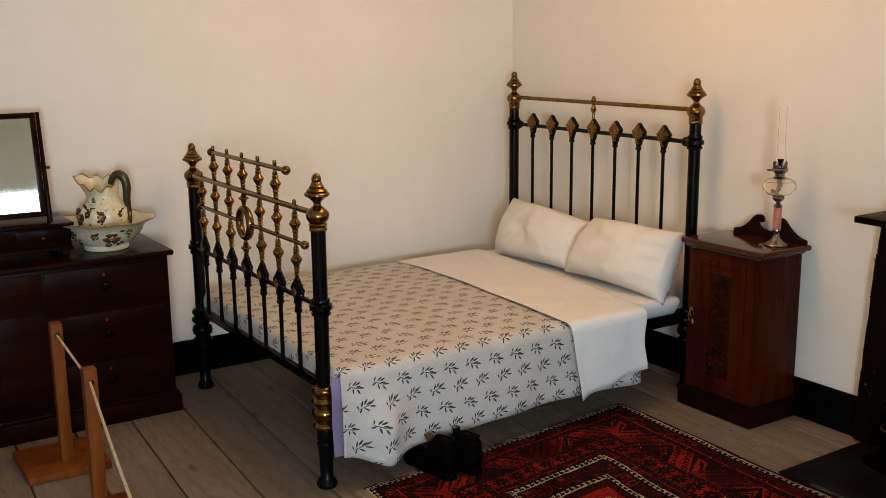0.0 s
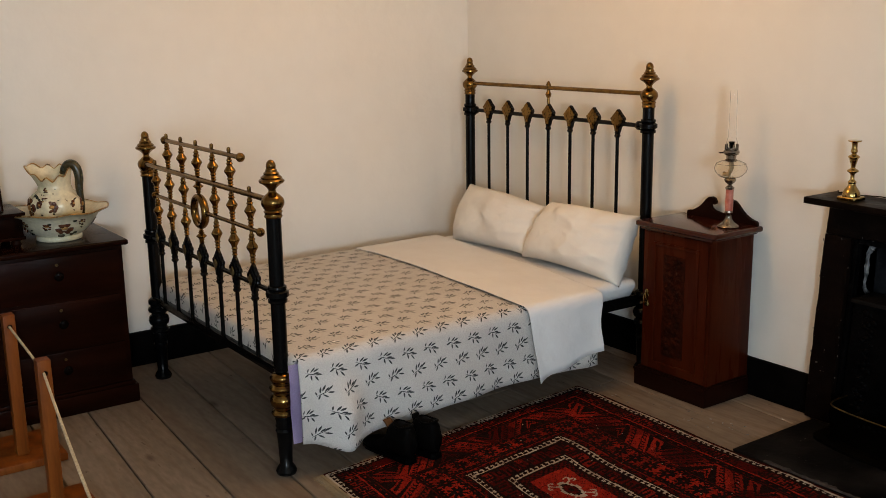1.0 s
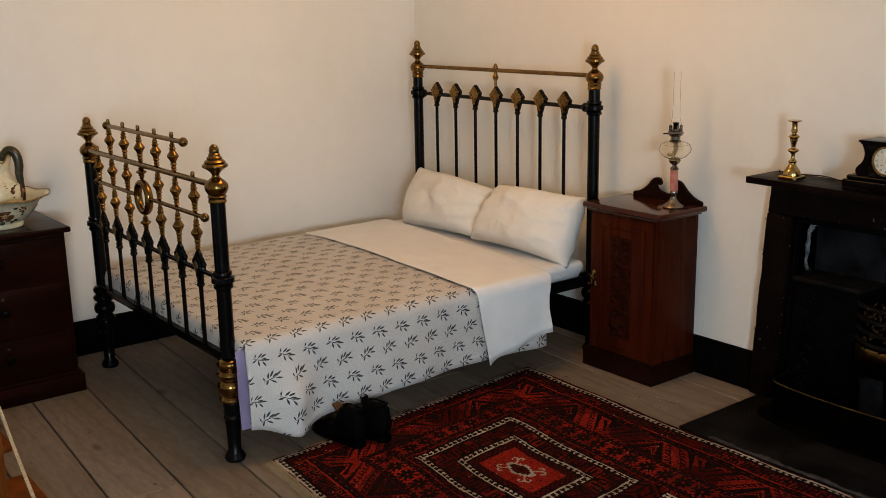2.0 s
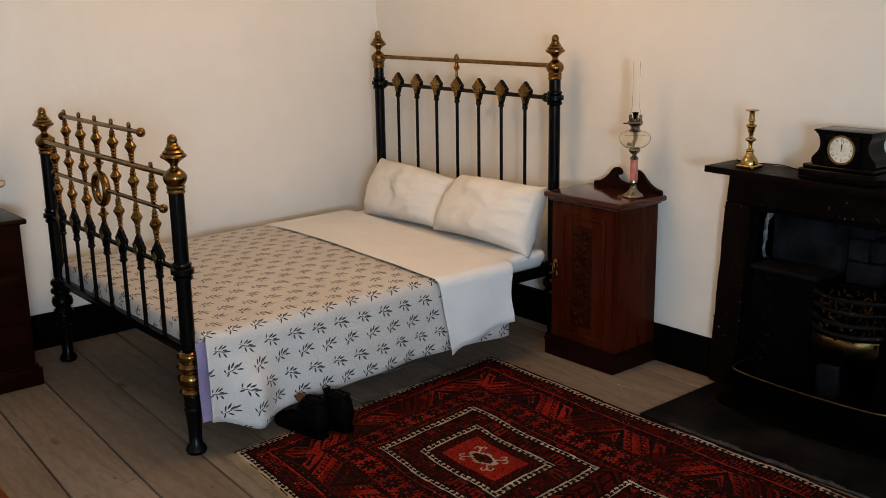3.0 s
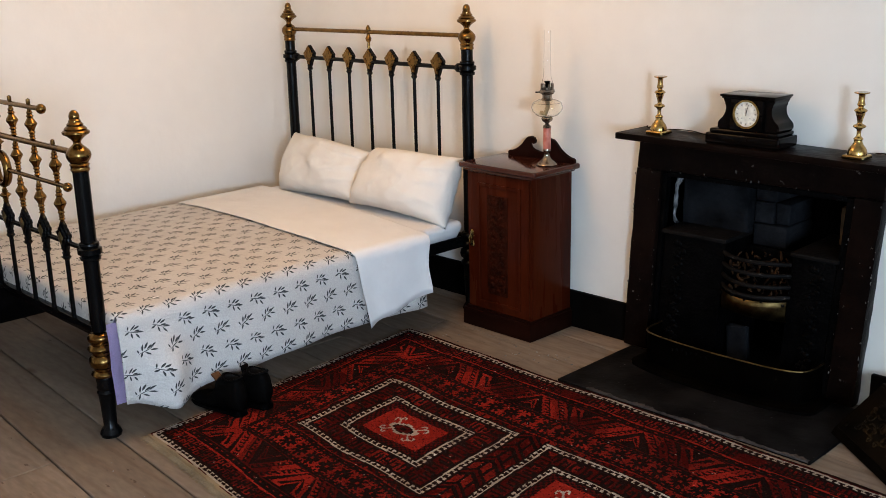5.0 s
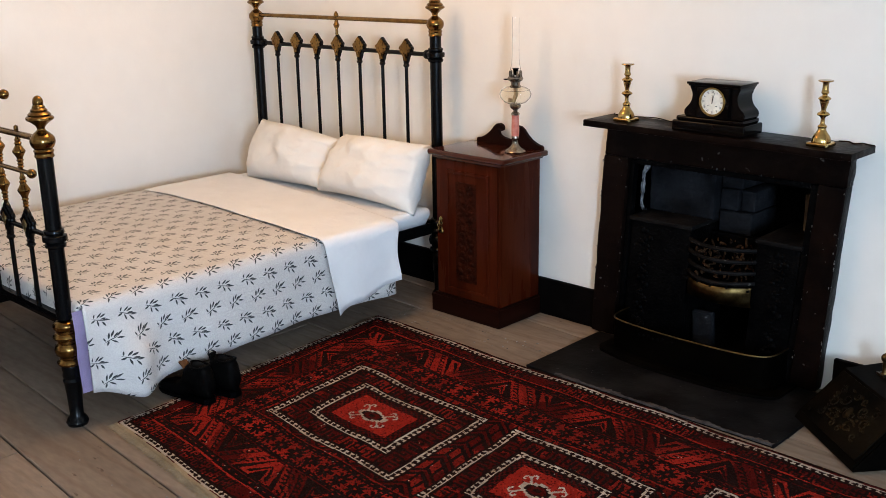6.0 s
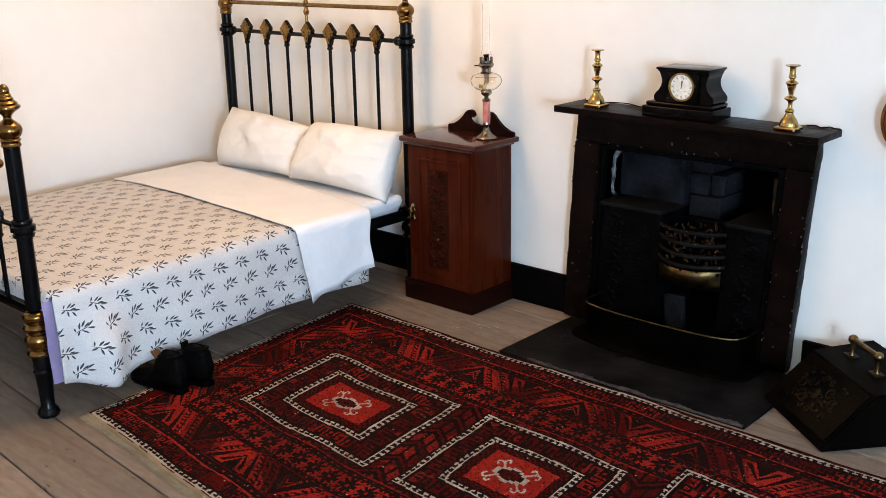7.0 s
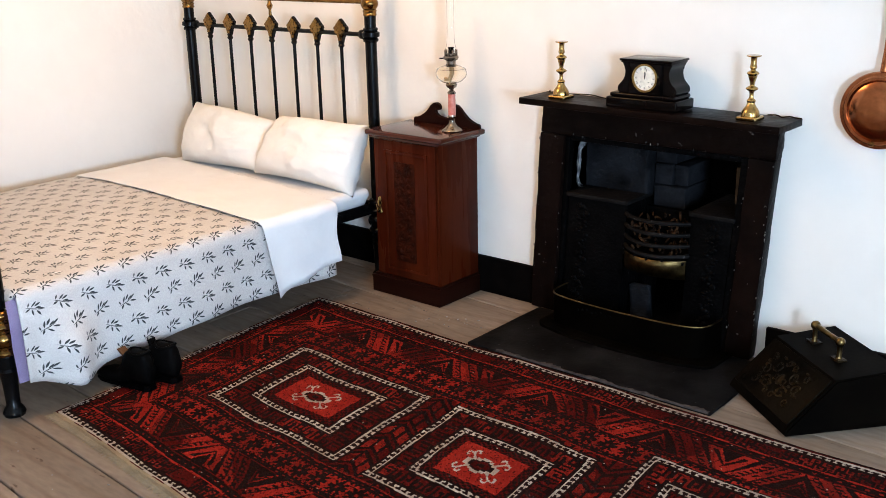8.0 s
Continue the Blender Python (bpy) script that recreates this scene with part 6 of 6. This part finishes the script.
# ---- rug ----
def rug_pattern(U, V, L, W):
    """Colour index of each knot: 0 brown-black, 1 dark red, 2 red, 3 bright red, 4 ivory, 5 tan."""
    rnd = np.random.RandomState(4)
    du, dv = np.minimum(U, L - U) * 1.25, np.minimum(V, W - V)
    d = np.minimum(du, dv)
    a = np.where(du < dv, V, U)                      # runs along the nearest side
    out = np.ones(U.shape, int)
    rich = noise_field(U, V, 0.13)

    def frac(v, p):
        return np.mod(v, p) / p

    def hooks(e, s, w, p=0.027):
        """Ivory line with leaning hooks on black; e runs across, s along, w is the band's width."""
        k = frac(s + 0.35 * e, p)
        on = (e < 0.25 * w) | ((k < 0.24) & (e < 0.98 * w)) | ((k < 0.60) & (e > 0.72 * w) & (e < 0.98 * w))
        return np.where(on, 4, 0)

    def key_hooks(e, s, p):
        """Rows of small angular hooks, alternately turned."""
        k, up = frac(s, p), frac(s, 2 * p) < 0.5
        e = np.where(up, e, 1 - e)
        return ((k < 0.20) & (e > 0.12)) | ((e > 0.74) & (e < 0.94) & (k < 0.74)) | ((k > 0.54) & (k < 0.74) & (e > 0.36) & (e < 0.94)) | ((e > 0.34) & (e < 0.50) & (k > 0.36) & (k < 0.74))
    out[d < 0.012] = 0
    m = (d >= 0.012) & (d < 0.018)
    out[m] = 1
    m = (d >= 0.018) & (d < 0.044)
    out[m] = hooks(d - 0.020, a, 0.021)[m]
    m = (d >= 0.044) & (d < 0.052)
    out[m] = 0
    ends = (du < dv) & (d < 0.010)
    out[ends] = np.where(frac(a, 0.016) < 0.45, 4, 5)[ends]
    out[(W - V) < 0.015] = 5
    # small hooked border
    m = (d >= 0.052) & (d < 0.110)
    e = (d - 0.052) / 0.058
    half = frac(e * 2, 1.0)
    out[m] = np.where(key_hooks(half, a + 0.02 * (e > 0.5), 0.036), np.where(rich > 0.1, 2, 1), np.where(rich > -0.6, 0, 1))[m]
    m = (d >= 0.110) & (d < 0.117)
    out[m] = 3

    def dashes(lo, hi):
        m = (d >= lo) & (d < hi)
        e, k = (d - lo) / (hi - lo), frac(a, 0.040)
        out[m] = np.where((e > 0.40) & (e < 0.62) & (k < 0.32), 2, 0)[m]
    dashes(0.117, 0.146)
    m = (d >= 0.146) & (d < 0.150)
    out[m] = 1
    # main border: leaning red panels with comb edges between broad dark diagonals, stepped triangles filling the gaps
    m = (d >= 0.150) & (d < 0.284)
    e = (d - 0.150) / 0.134
    cell = np.floor(a / 0.235)
    x = frac(a, 0.235)
    way = np.where(np.mod(cell, 2) < 1, 1.0, -1.0)
    lean_x = np.where(way > 0, x, 1 - x) - 0.42 * (e - 0.5)
    q = (lean_x - 0.20) / 0.50                       # across the panel
    inside = (q > 0) & (q < 1)
    teeth = frac(d + 0.004 * np.sin(a * 90), 0.0195) < 0.46
    comb = inside & teeth & (((q > 0.10) & (q < 0.30)) | ((q > 0.68) & (q < 0.90)))
    comb |= inside & (((q > 0.27) & (q < 0.33)) | ((q > 0.66) & (q < 0.71)))
    comb |= inside & (np.abs(q - 0.5) < 0.05) & (frac(d, 0.039) < 0.5) & (np.mod(cell, 3) < 1)
    ground = np.where(inside, 2, 0)
    step = np.floor(e * 9) / 9
    tri = np.minimum(np.abs(lean_x), np.abs(lean_x - 0.92)) * 5.2
    ground = np.where(~inside & (tri < 0.62 * (1 - step)) & (e > 0.06), 2, ground)
    ground = np.where(~inside & (tri < 0.26 * (1 - step)) & (e > 0.16), 0, ground)
    tri = np.abs(lean_x - 0.82) * 5.2
    ground = np.where(~inside & (tri < 0.55 * step) & (e < 0.94), 2, ground)
    ground = np.where(comb, 0, ground)
    ground = np.where((ground == 2) & (rich < -0.35), 1, ground)
    ground = np.where((ground == 2) & (rich > 0.25), 3, ground)
    out[m] = ground[m]
    m = (d >= 0.284) & (d < 0.288)
    out[m] = 1
    dashes(0.288, 0.308)
    # large eight-pointed stars
    m = (d >= 0.308) & (d < 0.396)
    e, k = (d - 0.352) / 0.044, (frac(a, 0.082) - 0.5) * 2
    ae, ak = np.abs(e), np.abs(k)
    star = (ae + ak < 0.62) | ((ae < 0.22) & (ak < 0.86)) | ((ak < 0.22) & (ae < 0.86)) | ((np.abs(ae - ak) < 0.20) & (ae < 0.66))
    star |= (ae > 0.80) & (frac(a, 0.0205) < 0.45)
    eye = (ae < 0.14) & (ak < 0.14)
    out[m] = np.where(eye, 2, np.where(star, 0, np.where(rich > 0.2, 3, 2)))[m]
    dashes(0.396, 0.420)
    m = (d >= 0.420) & (d < 0.426)
    out[m] = 2
    # field: tall red chevrons and hooked bars on the dark ground
    m = d >= 0.426
    k1 = frac(V + 0.8 * np.abs(frac(U, 0.16) - 0.5) * 0.16, 0.105)
    bar = (k1 < 0.52) & (frac(U, 0.040) < 0.72)
    out[m] = np.where(bar, np.where(rich > 0.0, 2, 1), np.where((k1 > 0.66) & (k1 < 0.80), 1, 0))[m]
    # three medallions: centre, half length, half width, how much broader the bands run along the length
    for cu, hu, hv, wide in ((0.716, 0.357, 0.260, 1.25), (1.490, 0.294, 0.263, 1.0), (2.212, 0.296, 0.385, 1.0)):
        x, y = U - cu, V - W / 2
        eu, ev = (hu - np.abs(x)) / wide, hv - np.abs(y)
        e = np.minimum(eu, ev)
        ends = eu < ev
        s = np.where(ends, y, x)
        m = e > -0.007
        out[m] = 0

        def line(lo):
            m = (e >= lo) & (e < lo + 0.024)
            f = np.where(ends, 0.024 - (e - lo), e - lo)
            out[m] = hooks(f, s, 0.023)[m]
        line(0.0)
        m = (e >= 0.024) & (e < 0.032)
        out[m] = 0
        m = (e >= 0.032) & (e < 0.100)
        f, k = (e - 0.066) / 0.034, (frac(s, 0.066) - 0.5) * 2
        mot = key_hooks((f + 1) / 2, s, 0.044) | (np.abs(f) > 0.88) | ((np.abs(k) > 0.86) & (np.abs(f) < 0.6))
        out[m] = np.where(mot, 0, np.where(rich + 0.5 * np.sin(s * 40) > 0.45, 2, 1))[m]
        m = (e >= 0.100) & (e < 0.106)
        out[m] = 0
        line(0.106)
        m = (e >= 0.130) & (e < 0.138)
        out[m] = 0
        m = (e >= 0.138) & (e < 0.168)
        out[m] = np.where((frac(s, 0.026) < 0.5) ^ (frac(e, 0.020) < 0.5), 0, 1)[m]
        m = e >= 0.168
        out[m] = 3
        # ivory stepped lozenge, dark inside, with an arm from each corner that ends in a pair of curled hooks
        ax, ay = np.abs(x), np.abs(y)
        q = np.maximum(np.floor(ax / 0.0165) * 0.0165 * 0.46 + ay, ax * 0.60)
        ring = (q > 0.029) & (q < 0.0405) & m
        out[m & (q <= 0.029)] = 0
        out[m & (q <= 0.021)] = 1
        out[m & (q <= 0.008)] = 0
        bx, by = ax * 1.24, ay * 1.10
        arm = (by > 0.022) & (by < 0.056) & (np.abs(bx - 0.050 - 0.95 * (by - 0.022)) < 0.0066)
        curl = (np.abs(np.hypot(bx - 0.093, by - 0.044) - 0.012) < 0.0040) & ((bx > 0.092) | (by > 0.048))
        curl |= (np.abs(np.hypot(bx - 0.068, by - 0.062) - 0.011) < 0.0040) & (by > 0.058)
        out[m & (ring | arm | curl)] = 4
    # single ivory and pale knots, worn spots
    stray = rnd.rand(*U.shape) < 0.0009
    out[stray & (d > 0.07)] = 4
    swap = rnd.rand(*U.shape) < 0.10
    out[swap & (out == 3)] = 2
    dark = rnd.rand(*U.shape) < 0.08
    out[dark & ((out == 1) | (out == 2))] = 0
    out[swap & (out == 2)] = 1
    return out


def noise_field(U, V, size):
    return np.sin(U / size * 2.1 + 1.3 * np.sin(V / size)) * np.cos(V / size * 1.7 + 0.9 * np.sin(U / size * 1.3))


def build_rug():
    L, W, k = 2.86, 1.43, 0.0045
    nu, nv = int(L / k), int(W / k)
    u = np.linspace(0, L, nu + 1)
    v = np.linspace(0, W, nv + 1)
    U, V = np.meshgrid(u, v, indexing="ij")
    fu, fv = U / L, V / W
    c00, c10, c01, c11 = (1.577, -0.566), (4.452, -0.614), (1.708, -1.980), (4.600, -2.225)
    X = (1 - fu) * (1 - fv) * c00[0] + fu * (1 - fv) * c10[0] + (1 - fu) * fv * c01[0] + fu * fv * c11[0]
    Y = (1 - fu) * (1 - fv) * c00[1] + fu * (1 - fv) * c10[1] + (1 - fu) * fv * c01[1] + fu * fv * c11[1]
    Y += 0.005 * np.sin(U * 5.3) + 0.003 * np.sin(U * 13 + V * 3)
    X += 0.004 * np.sin(V * 7.1 + 1)
    Z = 0.0095 + 0.0012 * noise_field(U, V, 0.3) + np.random.RandomState(2).uniform(-0.0007, 0.0007, U.shape)
    edge = np.minimum(np.minimum(U, L - U), np.minimum(V, W - V))
    Z = np.where(edge < 0.004, 0.002, Z)
    uc, vc = np.meshgrid((u[1:] + u[:-1]) / 2, (v[1:] + v[:-1]) / 2, indexing="ij")
    wob_u = uc + 0.003 * np.sin(vc * 19) + 0.002 * np.sin(uc * 31 + vc * 7)
    wob_v = vc + 0.003 * np.sin(uc * 17) + 0.002 * np.sin(vc * 29 + uc * 5)
    colour = rug_pattern(wob_u, wob_v, L, W)
    idx = np.arange((nu + 1) * (nv + 1)).reshape(nu + 1, nv + 1)
    faces = np.stack([idx[:-1, :-1], idx[:-1, 1:], idx[1:, 1:], idx[1:, :-1]], -1).reshape(-1, 4)
    me = bpy.data.meshes.new("rug")
    me.from_pydata(np.stack([X, Y, Z], -1).reshape(-1, 3).tolist(), [], faces.tolist())
    kw = dict(rough=0.95, spec=0.02, scale=7, grain=170, bump=0.8, depth=0.004, mix=0.8)
    for name, c, s in (("wool_brown_black", (0.0075, 0.0032, 0.0028), (0.013, 0.0052, 0.004)), ("wool_dark_red", (0.064, 0.0042, 0.0029), (0.037, 0.0031, 0.0023)), ("wool_red", (0.158, 0.0108, 0.0062), (0.096, 0.0068, 0.0043)),
                       ("wool_bright_red", (0.235, 0.0165, 0.0090), (0.175, 0.010, 0.006)), ("wool_ivory", (0.40, 0.335, 0.27), (0.22, 0.165, 0.125)), ("wool_tan", (0.30, 0.225, 0.14), (0.16, 0.115, 0.07))):
        me.materials.append(material(name, c, second=s, **kw))
    me.polygons.foreach_set("material_index", colour.reshape(-1).tolist())
    me.update()
    rug = tagged(new("rug", me), "worn deep red and black oriental wool rug with ivory medallion outlines", "rug")
    # tan webbing and short fringe along the open long side and the end by the bed
    rnd = random.Random(6)
    bm = bmesh.new()
    for k in range(2600):
        t = rnd.random()
        if k < 2200:
            x = c01[0] + (c11[0] - c01[0]) * t
            y = c01[1] + (c11[1] - c01[1]) * t + 0.005 * math.sin(L * t * 5.3)
            d = Vector((rnd.uniform(-0.4, 0.4), -1, 0)).normalized() * rnd.uniform(0.012, 0.034)
        else:
            x = c00[0] + (c01[0] - c00[0]) * t
            y = c00[1] + (c01[1] - c00[1]) * t
            d = Vector((-1, rnd.uniform(-0.4, 0.2), 0)).normalized() * rnd.uniform(0.006, 0.014)
        w = Vector((-d.y, d.x, 0)).normalized() * 0.0016
        p = Vector((x, y, 0.0045))
        a = [bm.verts.new(p + w), bm.verts.new(p - w), bm.verts.new(p + d - w * 0.6 + Vector((0, 0, -0.003))), bm.verts.new(p + d + w * 0.6 + Vector((0, 0, -0.003)))]
        b = bm.verts.new(p + d * 0.4 + Vector((0, 0, 0.002)))
        bm.faces.new((a[0], a[1], b))
        bm.faces.new((a[1], a[2], b))
        bm.faces.new((a[2], a[3], b))
        bm.faces.new((a[3], a[0], b))
    fringe = part("fringe", bm, me.materials[5], rug, "tan wool fringe", smooth=False)


build_rug()


# ---- floorboards ----
def build_boards():
    rnd = random.Random(21)
    pitch, slope, gap = 0.244, -0.060, 0.006
    first = -2.268 + pitch * 11                           # seam that passes behind the bed foot
    for row in range(25):
        ya = first - pitch * row
        yb = ya - pitch + gap
        if ya > 0.55 or ya - slope < ROOM_Y - 0.1:
            continue
        cuts = [-0.2]
        if abs((ya + yb) / 2 + 2.39) < 0.08:
            cuts += [1.648]
        else:
            cuts += [rnd.uniform(1.2, 3.0)] if row % 2 else [rnd.uniform(2.6, 4.4)]
        cuts += [cuts[-1] + rnd.uniform(2.4, 3.0), ROOM_X + 0.25]
        cuts = [c for c in cuts if c <= ROOM_X + 0.25]
        for x0, x1 in zip(cuts, cuts[1:]):
            x0 += 0.0015
            x1 -= 0.0015
            h = rnd.uniform(-0.0016, 0.0)
            own = bmesh.new()
            c = 0.003
            y = lambda x, b: min(max(b + slope * (x - 1.0), ROOM_Y - 0.2), 0.42)
            xm = (x0 + x1) / 2
            ym = y(xm, (ya + yb) / 2)
            tops = [own.verts.new((x - xm, y(x, b) - ym, h)) for x, b in ((x0 + c, ya - c), (x1 - c, ya - c), (x1 - c, yb + c), (x0 + c, yb + c))]
            mids = [own.verts.new((x - xm, y(x, b) - ym, h - c)) for x, b in ((x0, ya), (x1, ya), (x1, yb), (x0, yb))]
            lows = [own.verts.new((x - xm, y(x, b) - ym, -0.028)) for x, b in ((x0, ya), (x1, ya), (x1, yb), (x0, yb))]
            own.faces.new(tops)
            for k in range(4):
                own.faces.new((tops[k], tops[(k + 1) % 4], mids[(k + 1) % 4], mids[k]))
                own.faces.new((mids[k], mids[(k + 1) % 4], lows[(k + 1) % 4], lows[k]))
            ob = part("plank", own, BOARD, FLOOR, smooth=False)
            ob.location = (xm, ym, 0)


build_boards()


# ---- crumbs on the boards ----
rnd = random.Random(31)
bm = bmesh.new()
for k in range(46):
    x, y = (rnd.gauss(2.25, 0.10), rnd.gauss(-0.42, 0.06)) if k % 3 else (rnd.gauss(1.72, 0.08), rnd.gauss(-0.52, 0.05))
    if k % 5 == 4:
        x, y = rnd.uniform(1.7, 2.5), rnd.uniform(-2.6, -2.1)
    s = rnd.uniform(0.002, 0.005)
    own = bmesh.new()
    bmesh.ops.create_icosphere(own, subdivisions=1, radius=s, matrix=Matrix.Translation((x, y, 0.0005)) @ Matrix.Rotation(rnd.uniform(0, 6), 4, "Z") @ Matrix.Diagonal((1.8, 0.8, 0.4, 1)))
    merge(bm, own)
tagged(part("crumbs", bm, MORTAR, smooth=False), "pale crumbs of plaster on the floorboards", "crumbs", kind="stuff")
